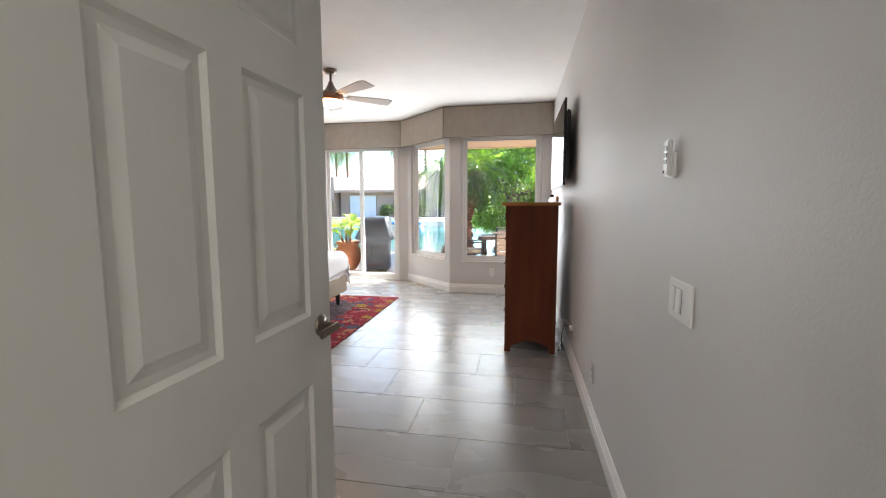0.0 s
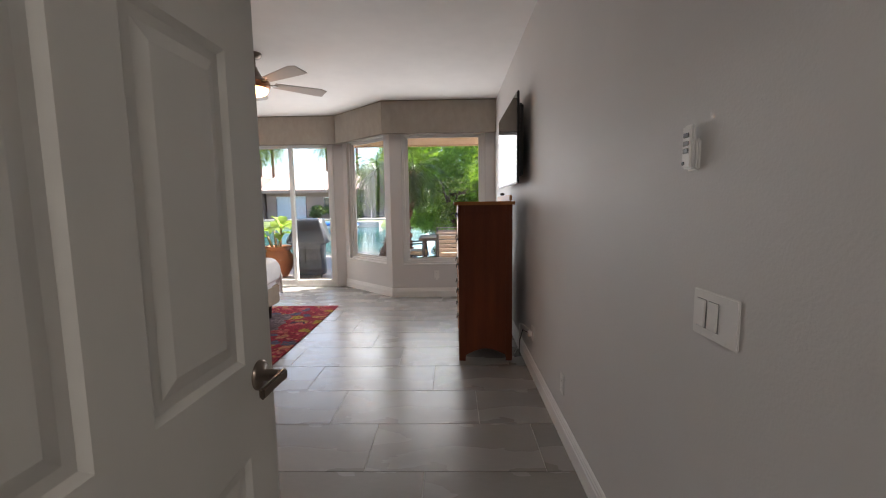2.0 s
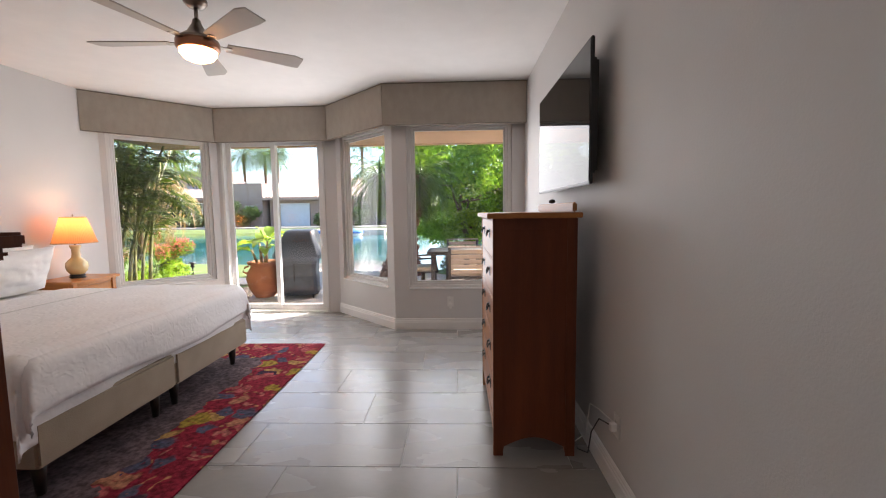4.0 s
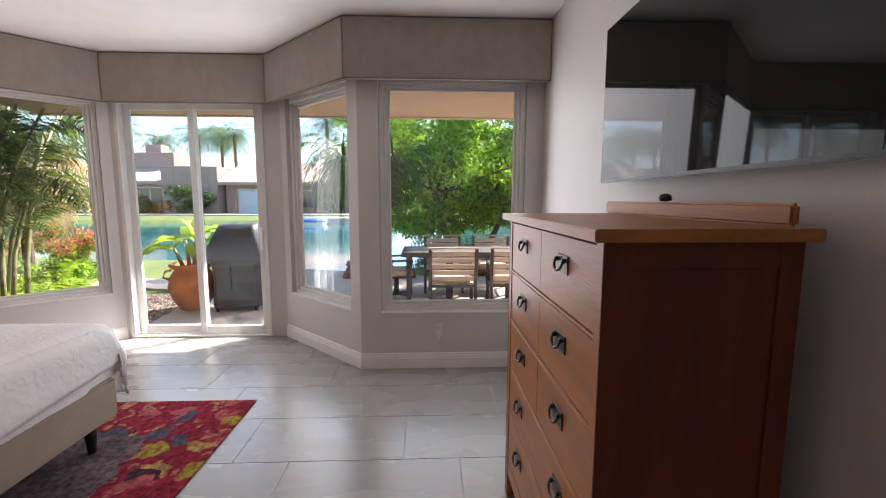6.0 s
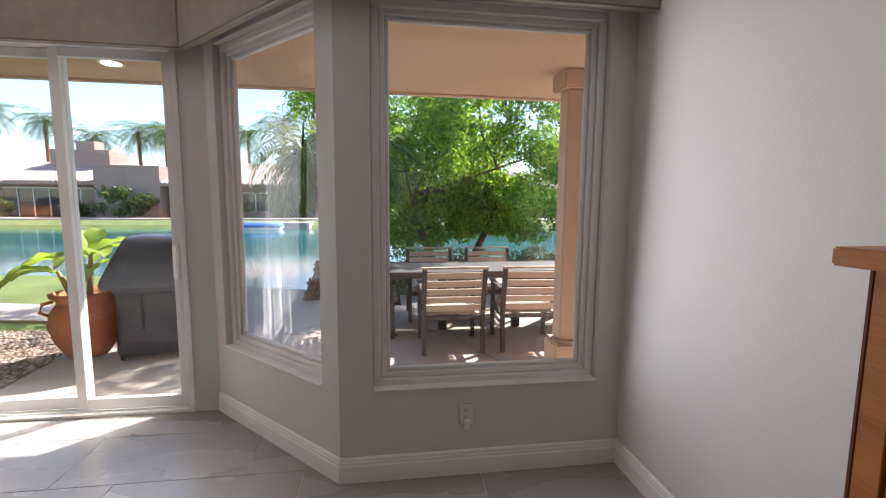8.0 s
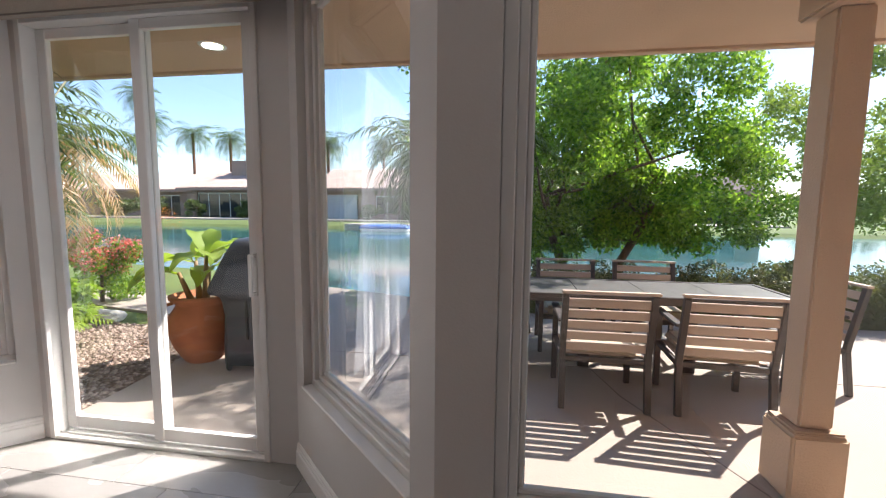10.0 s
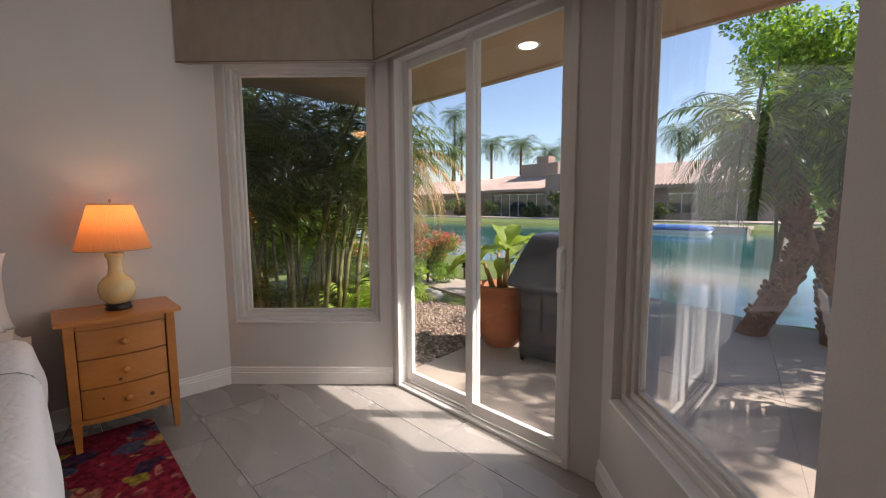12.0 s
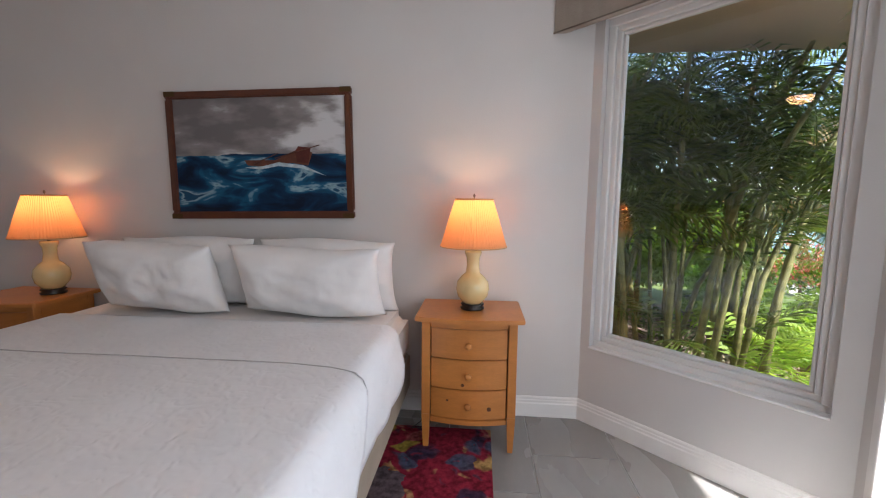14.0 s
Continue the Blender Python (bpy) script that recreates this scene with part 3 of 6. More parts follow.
turned("button", M_BLACK, rem, [(0.005, 0), (0.005, 0.002)], 12, pose(-0.0262, 0.010, -0.038, 0, -90, 0))


def outlet(mx, label):
    o = new("power_outlet")
    o.matrix_world = mx
    tagged(o, label, "power outlet", "wall outlets")
    bx("plate", M_WHITEP, o, -0.036, 0.036, 0.0003, 0.006, -0.058, 0.058, 0.003, 2)
    for z in (-0.021, 0.021):
        s_ = bx("socket", M_WHITEP, o, -0.017, 0.017, 0.0062, 0.009, z - 0.014, z + 0.014, 0.004, 2)
        for dx in (-0.006, 0.006):
            bx("slot", M_BLACK, s_, dx - 0.0012, dx + 0.0012, 0.0091, 0.0094, z - 0.004, z + 0.006, 0)
    return o


outlet(pose(XR, 3.47, 0.31, 0, 0, 90), "white duplex outlet low on the grey wall near the door")
outlet(pose(XR, 4.34, 0.33, 0, 0, 90), "white duplex outlet with a plug beside the oak chest")
outlet(pose(-0.08, YW, 0.325, 0, 0, 180), "white duplex outlet under the wide window with a small plug-in")
bx("night_light", M_WHITEP, thing("night_light", -0.08, YW - 0.0095, 0.29, "small white plug-in light in the outlet under the window", "night light"), -0.014, 0.014, -0.016, -0.0005, -0.045, 0.015, 0.004, 2)
cable_thing = thing("cable", XR - 0.02, 4.33, 0.33, "black and white cables from the outlet to the oak chest", "cable")
bm = bmesh.new(); tube(bm, [(0, 0, 0), (-0.05, 0.06, 0.01), (-0.06, 0.14, -0.10), (-0.05, 0.22, -0.26), (-0.07, 0.34, -0.31), (-0.05, 0.45, -0.315)], 0.0035, seg=6); part("cord", bm, M_BLACK, cable_thing)
bm = bmesh.new(); tube(bm, [(0, 0.005, 0.02), (-0.04, 0.10, 0.04), (-0.05, 0.20, 0.02), (-0.04, 0.30, -0.20), (-0.06, 0.42, -0.31)], 0.003, seg=6); part("cord", bm, M_WHITEP, cable_thing)
bx("plug", M_WHITEP, cable_thing, -0.02, 0.0095, -0.014, 0.014, -0.02, 0.02, 0.004)

# ---- ceiling fan ----
fan = thing("ceiling_fan", -1.66, 5.17, H, "brushed nickel ceiling fan with pale blades and a lit frosted bowl", "ceiling fan")
turned("canopy", M_NICKEL, fan, [(0.07, -0.001), (0.07, -0.02), (0.045, -0.045), (0.02, -0.05)], 32)
turned("downrod", M_NICKEL, fan, [(0.012, -0.0502), (0.012, -0.12)], 12)
turned("motor_housing", M_NICKEL, fan, [(0.022, -0.1205), (0.03, -0.15), (0.06, -0.20), (0.105, -0.235), (0.125, -0.25), (0.125, -0.262)], 40)
turned("lower_ring", mat("copper_band", (0.36, 0.17, 0.10), 0.3, metal=0.9), fan, [(0.13, -0.2622), (0.13, -0.30), (0.115, -0.315)], 40)
turned("glass_bowl", M_BULB, fan, [(0.110, -0.3152), (0.108, -0.335), (0.09, -0.36), (0.055, -0.378), (0.01, -0.385)], 32)
M_BLADE = mat("fan_blade", (0.42, 0.38, 0.34), 0.5, var=0.05)
for k in range(5):
    R = Matrix.Rotation(radians(72 * k + 38), 4, "Z")
    bm = bmesh.new()
    box(bm, 0.10, 0.20, -0.022, 0.022, -0.270, -0.264, 0.002, m=R)
    arm = part("blade_arm", bm, M_NICKEL, fan)
    bm = bmesh.new()
    T = R @ pose(0, 0, -0.262, -11, 0, 0)
    out = [(0.17, -0.045), (0.60, -0.075), (0.665, -0.05), (0.66, 0.075), (0.60, 0.078), (0.17, 0.045)]
    a = [bm.verts.new(T @ Vector((x, y, 0.004))) for x, y in out]
    b = [bm.verts.new(T @ Vector((x, y, -0.004))) for x, y in out]
    bm.faces.new(a); bm.faces.new(list(reversed(b)))
    for i in range(6):
        bm.faces.new((a[i], b[i], b[(i + 1) % 6], a[(i + 1) % 6]))
    bmesh.ops.recalc_face_normals(bm, faces=bm.faces)
    part("blade", bm, M_BLADE, fan)

# ---- rug ----
RX0, RX1, RY0, RY1 = -3.86, -1.37, 3.55, 6.59
M_RUG = bpy.data.materials.new("floral_rug_pile")
M_RUG.use_nodes = True
n, l = M_RUG.node_tree.nodes, M_RUG.node_tree.links
b = n["Principled BSDF"]; b.inputs["Roughness"].default_value = 0.95; b.inputs["Specular IOR Level"].default_value = 0.1
tc = n.new("ShaderNodeTexCoord")
warp = n.new("ShaderNodeTexNoise"); warp.inputs["Scale"].default_value = 5; warp.inputs["Detail"].default_value = 3
l.new(tc.outputs["Object"], warp.inputs[0])
off = n.new("ShaderNodeVectorMath"); off.operation = "MULTIPLY_ADD"; off.inputs[1].default_value = (0.30, 0.30, 0)
l.new(warp.outputs["Color"], off.inputs[0]); l.new(tc.outputs["Object"], off.inputs[2])


def vor(scale, feature="F1"):
    v = n.new("ShaderNodeTexVoronoi"); v.feature = feature; v.inputs["Scale"].default_value = scale
    v.voronoi_dimensions = "2D"
    l.new(off.outputs[0], v.inputs["Vector"])
    return v


def ramp_of(src, stops, mode="CONSTANT"):
    r = n.new("ShaderNodeValToRGB"); r.color_ramp.interpolation = mode
    while len(r.color_ramp.elements) < len(stops):
        r.color_ramp.elements.new(0.5)
    for e, (p, c) in zip(r.color_ramp.elements, stops):
        e.position, e.color = p, (*c, 1)
    l.new(src, r.inputs[0])
    return r


RED = (0.24, 0.019, 0.038)
v1, v2 = vor(6.2), vor(17.0)
pal = [(0.0, (0.42, 0.27, 0.09)), (0.16, (0.06, 0.08, 0.13)), (0.28, (0.40, 0.19, 0.11)), (0.40, (0.34, 0.26, 0.04)), (0.46, RED), (0.80, (0.40, 0.10, 0.10)), (0.90, (0.04, 0.03, 0.06))]
sep = n.new("ShaderNodeSeparateColor"); l.new(v1.outputs["Color"], sep.inputs[0])
c1 = ramp_of(sep.outputs[0], pal)
sep2 = n.new("ShaderNodeSeparateColor"); l.new(v2.outputs["Color"], sep2.inputs[0])
c2_ = ramp_of(sep2.outputs[1], [(0, RED), (0.45, (0.40, 0.22, 0.10)), (0.62, RED), (0.78, (0.10, 0.04, 0.07)), (0.86, (0.42, 0.16, 0.13))])
m1 = n.new("ShaderNodeMix"); m1.data_type = "RGBA"
f1 = ramp_of(v1.outputs["Distance"], [(0, (0.25, 0.25, 0.25)), (0.10, (1, 1, 1)), (0.34, (0.85, 0.85, 0.85)), (0.46, (0, 0, 0))], "LINEAR")
f2 = ramp_of(v2.outputs["Distance"], [(0, (1, 1, 1)), (0.25, (0.7, 0.7, 0.7)), (0.42, (0, 0, 0))], "LINEAR")
m0 = n.new("ShaderNodeMix"); m0.data_type = "RGBA"
l.new(f2.outputs[0], m0.inputs[0]); m0.inputs[6].default_value = (*RED, 1); l.new(c2_.outputs[0], m0.inputs[7])
l.new(f1.outputs[0], m1.inputs[0]); l.new(m0.outputs[2], m1.inputs[6]); l.new(c1.outputs[0], m1.inputs[7])
# the plain dark middle inside a wavy flowered border
sx = n.new("ShaderNodeSeparateXYZ"); l.new(off.outputs[0], sx.inputs[0])


def edge(src, half):
    a = n.new("ShaderNodeMath"); a.operation = "SUBTRACT"; a.inputs[1].default_value = 0.15; l.new(src, a.inputs[0])
    c = n.new("ShaderNodeMath"); c.operation = "ABSOLUTE"; l.new(a.outputs[0], c.inputs[0])
    d = n.new("ShaderNodeMath"); d.operation = "LESS_THAN"; d.inputs[1].default_value = half; l.new(c.outputs[0], d.inputs[0])
    return d


ex, ey = edge(sx.outputs[0], (RX1 - RX0) / 2 - 0.42), edge(sx.outputs[1], (RY1 - RY0) / 2 - 0.42)
both = n.new("ShaderNodeMath"); both.operation = "MULTIPLY"; l.new(ex.outputs[0], both.inputs[0]); l.new(ey.outputs[0], both.inputs[1])
mid = n.new("ShaderNodeMix"); mid.data_type = "RGBA"
wn_ = n.new("ShaderNodeTexNoise"); wn_.inputs["Scale"].default_value = 7; l.new(tc.outputs["Object"], wn_.inputs[0])
cm = ramp_of(wn_.outputs[0], [(0.3, (0.085, 0.065, 0.075)), (0.7, (0.16, 0.12, 0.13))], "LINEAR")
l.new(both.outputs[0], mid.inputs[0]); l.new(m1.outputs[2], mid.inputs[6]); l.new(cm.outputs[0], mid.inputs[7])
mo = n.new("ShaderNodeTexNoise"); mo.inputs["Scale"].default_value = 34; mo.inputs["Detail"].default_value = 5; l.new(tc.outputs["Object"], mo.inputs[0])
mr = n.new("ShaderNodeMapRange"); mr.inputs["From Min"].default_value, mr.inputs["From Max"].default_value = 0.35, 0.65
mr.inputs["To Min"].default_value, mr.inputs["To Max"].default_value = 0.50, 1.25
l.new(mo.outputs[0], mr.inputs[0])
ms_ = n.new("ShaderNodeVectorMath"); ms_.operation = "SCALE"
l.new(mid.outputs[2], ms_.inputs[0]); l.new(mr.outputs[0], ms_.inputs["Scale"]); l.new(ms_.outputs[0], b.inputs["Base Color"])
fz = n.new("ShaderNodeTexNoise"); fz.inputs["Scale"].default_value = 260; l.new(tc.outputs["Object"], fz.inputs[0])
bp = n.new("ShaderNodeBump"); bp.inputs["Strength"].default_value = 0.8; bp.inputs["Distance"].default_value = 0.004
l.new(fz.outputs[0], bp.inputs["Height"]); l.new(bp.outputs[0], b.inputs["Normal"])
rug = bx("area_rug", M_RUG, None, -(RX1 - RX0) / 2, (RX1 - RX0) / 2, -(RY1 - RY0) / 2, (RY1 - RY0) / 2, 0.0005, 0.012, 0.003)
rug.matrix_world = pose((RX0 + RX1) / 2, (RY0 + RY1) / 2, 0)
tagged(rug, "crimson floral wool rug with a dark grey middle under the bed", "rug")

# ---- bed ----
BX0, BX1, BY0, BY1 = -4.0, -1.93, 4.17, 6.09
bed = thing("bed", BX0, BY0, 0.012, "made king bed on a taupe split base with black legs", "bed")
bw, bl = BY1 - BY0, BX1 - BX0
for y0, y1 in ((0.0, bw / 2 - 0.004), (bw / 2 + 0.004, bw)):
    bx("box_spring", M_BOXSP, bed, 0.0, bl, y0, y1, 0.175, 0.40, 0.015, 2)
    for lx in (0.12, bl - 0.1):
        for ly in (y0 + 0.09, y1 - 0.09):
            turned("leg", M_LEG, bed, [(0.02, 0.0), (0.036, 0.175)], 12, pose(lx, ly, 0))
bx("mattress", M_SHEET, bed, 0.0, bl - 0.005, 0.0, bw, 0.401, 0.68, 0.06, 3)


def drape(name, material, x0, x1, y0, y1, ztop, rc, over_y, over_x, wav, seed, label):
    """A cloth over the mattress: a sheet with rounded shoulders and a rippling hem; x1 is the foot."""
    nx, ny = 72, 72
    rnd = random.Random(seed)
    bmh = bmesh.new()
    grid = []
    sx0, sx1 = 0.0, (x1 - x0) + over_x
    sy0, sy1 = -over_y, (y1 - y0) + over_y
    for i in range(nx + 1):
        row = []
        for j in range(ny + 1):
            s, q = sx0 + (sx1 - sx0) * i / nx, sy0 + (sy1 - sy0) * j / ny
            for u in ([rc - (s - sx0)] if rc else []) + [0.14 - (sx1 - s)]:
                R0 = rc if u == rc - (s - sx0) and rc else 0.14
                if u > 0:
                    cut = R0 - math.sqrt(max(0, R0 * R0 - u * u))
                    q = (sy0 + sy1) / 2 + (q - (sy0 + sy1) / 2) * (1 - 2 * cut / (sy1 - sy0))
            R = 0.06
            def fold(v, L):
                """place along the top and drop below it"""
                if v <= L - R:
                    return v, 0.0
                a = (v - (L - R)) / R
                if a < math.pi / 2:
                    return L - R + R * math.sin(a), R * (1 - math.cos(a))
                return L, R + (v - (L - R) - R * math.pi / 2)
            X, dx = fold(s, x1 - x0)
            if q < (y1 - y0) / 2:
                Y, dy = fold((y1 - y0) - q, y1 - y0); Y = (y1 - y0) - Y
            else:
                Y, dy = fold(q, y1 - y0)
            drop = max(dx, dy) + 0.25 * min(dx, dy)
            out = min(1.0, drop / 0.2)
            wv = noise.noise(Vector((s * 3.1, q * 3.1, seed))) * 0.02 * out + out * 0.012 * math.sin(9 * s + 5 * q + seed)
            z = ztop - drop + 0.006 * noise.noise(Vector((s * 2.2, q * 2.2, seed + 5))) + (0.018 * math.sin(7 * s + 4 * q) * out if wav else 0)
            sgn = -1 if q < (y1 - y0) / 2 else 1
            both_ = min(1, dx / 0.12) * min(1, dy / 0.12)
            fl_ = 0.018 * both_ * (1 + 0.5 * math.sin(26 * (s - q)))
            wv += fl_
            row.append(bmh.verts.new((x0 + X + (wv + 0.014) * (1 if dx > 0 else 0) * out, y0 + Y + sgn * (abs(wv) + 0.022) * (1 if dy > 0 else 0) * out, z)))
        grid.append(row)
    for i in range(nx):
        for j in range(ny):
            f = bmh.faces.new((grid[i][j], grid[i + 1][j], grid[i + 1][j + 1], grid[i][j + 1])); f.smooth = True
    bmesh.ops.recalc_face_normals(bmh, faces=bmh.faces)
    edge_pts = [v.co.copy() for v in grid[0]]
    edge_pts += [r[-1].co.copy() for r in grid[1:int(nx * 0.5)]]
    edge_pts = [r[0].co.copy() for r in reversed(grid[1:int(nx * 0.5)])] + edge_pts
    ob = part(name, bmh, material, None, label)
    if rc:
        bp_ = bmesh.new(); tube(bp_, [p_ + Vector((0, 0, 0.006)) for p_ in edge_pts], 0.003, seg=6); part("piping", bp_, mat("pale_grey_piping", (0.5, 0.5, 0.5), 0.8), ob)
    so = ob.modifiers.new("thick", "SOLIDIFY"); so.thickness = 0.006; so.offset = 1
    return ob


M_QUILT = mat("white_matelasse", (0.82, 0.82, 0.83), 0.9, var=0.03, scale=5)
qn, ql = M_QUILT.node_tree.nodes, M_QUILT.node_tree.links
qt = qn.new("ShaderNodeTexCoord"); qw = qn.new("ShaderNodeTexNoise"); qw.inputs["Scale"].default_value = 9
qv = qn.new("ShaderNodeTexVoronoi"); qv.feature = "SMOOTH_F1"; qv.inputs["Scale"].default_value = 30
qm = qn.new("ShaderNodeVectorMath"); qm.operation = "MULTIPLY_ADD"; qm.inputs[1].default_value = (0.16, 0.16, 0.16)
ql.new(qt.outputs["Object"], qw.inputs[0]); ql.new(qw.outputs["Color"], qm.inputs[0]); ql.new(qt.outputs["Object"], qm.inputs[2]); ql.new(qm.outputs[0], qv.inputs["Vector"])
qb = qn.new("ShaderNodeBump"); qb.inputs["Strength"].default_value, qb.inputs["Distance"].default_value = 0.55, 0.006
ql.new(qv.outputs["Distance"], qb.inputs["Height"]); ql.new(qb.outputs[0], qn["Principled BSDF"].inputs["Normal"])
q1 = drape("quilt", M_QUILT, BX0 + 0.42, BX1, BY0, BY1, 0.700, 0, 0.26, 0.22, True, 3, "")
tagged(q1, "white textured quilt spread over the bed from the pillows down", "quilt")
q2 = drape("coverlet", M_QUILT, -2.99, BX1 - 0.035, BY0 - 0.03, BY1 + 0.03, 0.720, 0.62, 0.31, 0.37, True, 8, "")
tagged(q2, "white piped coverlet over the lower bed hanging at the foot", "coverlet")


def pillow(x, y, z, lean, turn, w, h, th, seed, label):
    p = new("pillow")
    nu, nv = 44, 32
    vs, fs = [], []
    for side in (1, -1):
        for i in range(nu + 1):
            for j in range(nv + 1):
                u, v = 2 * i / nu - 1, 2 * j / nv - 1
                t_ = max(0, (1 - abs(u) ** 3.2)) ** 0.55 * max(0, (1 - abs(v) ** 3.0)) ** 0.55
                k = 1 - 0.035 * (1 - abs(u) ** 3) * abs(v) ** 4
                kk = 1 - 0.07 * (1 - abs(v) ** 3) * abs(u) ** 4
                nz = noise.noise(Vector((u * 2.4 + seed, v * 2.4, side * 1.7))) * 0.03 * t_ + abs(noise.noise(Vector((u * 6, v * 2.5 + seed, side)))) * 0.012 * t_ + abs(noise.noise(Vector((u * 3 + v * 7, v * 3 - u * 4, seed + side)))) * 0.005 * t_
                vs.append((u * w / 2 * kk, side * (t_ * th / 2 + nz) + 0.004 * side, (v * k + 1) * h / 2 + 0.01 * math.sin(3 * u + seed)))
        o = 0 if side == 1 else (nu + 1) * (nv + 1)
        for i in range(nu):
            for j in range(nv):
                a = o + i * (nv + 1) + j
                f = (a, a + nv + 1, a + nv + 2, a + 1)
                fs.append(f if side == -1 else tuple(reversed(f)))
    me_ = raw("pillow", vs, fs, M_SHEET, None, True)
    bpy.data.objects.remove(p)
    bm_ = bmesh.new(); bm_.from_mesh(me_.data)
    bmesh.ops.remove_doubles(bm_, verts=bm_.verts, dist=0.0083)
    bm_.to_mesh(me_.data); bm_.free()
    me_.data.shade_smooth()
    me_.matrix_world = pose(x, y, z, 0, 0, 90 + turn) @ pose(0, 0, 0, lean, 0, 0)
    return tagged(me_, label, "pillow", "pillows on the bed")


pillow(-3.93, 4.80, 0.70, 14, 2, 0.80, 0.43, 0.19, 1, "white pillow standing against the wall behind another")
pillow(-3.93, 5.64, 0.70, 14, -2, 0.80, 0.43, 0.19, 2, "white pillow with a flanged edge standing against the wall")
pillow(-3.73, 4.74, 0.715, 20, -3, 0.76, 0.41, 0.21, 3, "plump white pillow leaning on another one")
pillow(-3.74, 5.60, 0.715, 20, -2, 0.82, 0.40, 0.21, 4, "plump white pillow with an open case end leaning on another one")


# ---- nightstand ----
def nightstand(y, label, knots=True):
    t = thing("nightstand", XL + 0.03, y, 0, label, "nightstand", group="nightstands beside the bed")
    W2, D, Z = 0.25, 0.40, 0.715
    # bow-fronted top
    def bowed(name, w, x0, x1, bow, z0, z1, material, bev, parent=t, yo=0.0):
        bm = bmesh.new()
        out = [(x0, -w), (x1, -w)] + [(x1 + bow * (1 - (k / 5) ** 2), w * k / 5) for k in range(-4, 5)] + [(x1, w), (x0, w)]
        a = [bm.verts.new((x, yy + yo, z0)) for x, yy in out]
        b2 = [bm.verts.new((x, yy + yo, z1)) for x, yy in out]
        bm.faces.new(list(reversed(a))); bm.faces.new(b2)
        for i in range(len(out)):
            bm.faces.new((a[i], a[(i + 1) % len(out)], b2[(i + 1) % len(out)], b2[i]))
        bmesh.ops.recalc_face_normals(bm, faces=bm.faces)
        bmesh.ops.bevel(bm, geom=[e for e in bm.edges if e.calc_face_angle(0) > 0.8], offset=bev, segments=2, affect="EDGES")
        return part(name, bm, material, parent)
    bowed("top", W2 + 0.035, 0.0, D + 0.02, 0.035, Z, Z + 0.024, M_PINE, 0.004)
    for sy in (-1, 1):
        for x0 in (0.02, D - 0.045):
            bm = bmesh.new()
            box(bm, x0, x0 + 0.045, sy * W2 - (0.045 if sy > 0 else 0), sy * W2 + (0 if sy > 0 else 0.045), 0.20, Z - 0.0005, 0.003)
            r_ = bmesh.ops.create_cone(bm, cap_ends=True, segments=4, radius1=0.019, radius2=0.0318, depth=0.20,
                                       matrix=Matrix.Translation((x0 + 0.0225, sy * (W2 - 0.0225), 0.10)) @ Matrix.Rotation(radians(45), 4, "Z"))
            part("leg", bm, M_PINE, t)
        bx("side_panel", M_PINE, t, 0.066, D - 0.046, sy * W2 - (0.018 if sy > 0 else -0.002), sy * W2 - (0.002 if sy > 0 else -0.018), 0.17, Z - 0.001, 0.001)
    bowed("bottom_rail", W2 - 0.0455, 0.05, D - 0.012, 0.03, 0.155, 0.185, M_PINE, 0.003)
    bowed("top_rail", W2 - 0.0455, 0.05, D - 0.012, 0.03, 0.680, 0.7145, M_PINE, 0.002)
    # near-black block behind the drawers, coloured as the shade in their gaps
    bowed("carcass_gap_shade", W2 - 0.0458, 0.06, D - 0.03, 0.025, 0.186, 0.679, M_LEG, 0.001)
    for k in range(3):
        d = bowed("drawer", W2 - 0.050, D - 0.028, D - 0.012, 0.032, 0.190 + k * 0.164, 0.349 + k * 0.164, M_PINE, 0.003)
        turned("knob", M_PINE, d, [(0.006, 0), (0.007, 0.010), (0.017, 0.018), (0.018, 0.026), (0.012, 0.032), (0.004, 0.033)], 16, pose(D + 0.0195, 0, 0.270 + k * 0.164, 0, 90, 0))
        if knots:
            for (ky, kz, r_) in [((0.11, 0.25, 0.012), (-0.11, 0.29, 0.006)), ((-0.03, 0.38, 0.009),), ()][k]:
                turned("knot", M_KNOT, d, [(r_, 0), (r_ * 0.9, 0.001)], 12, pose(D - 0.0105 + 0.032 * (1 - (ky / 0.2) ** 2), ky, kz, 0, 90, 0))
    return t


nightstand(6.46, "honey pine nightstand with three bowed drawers and round knobs")
nightstand(3.72, "honey pine nightstand on the far side of the bed", False)


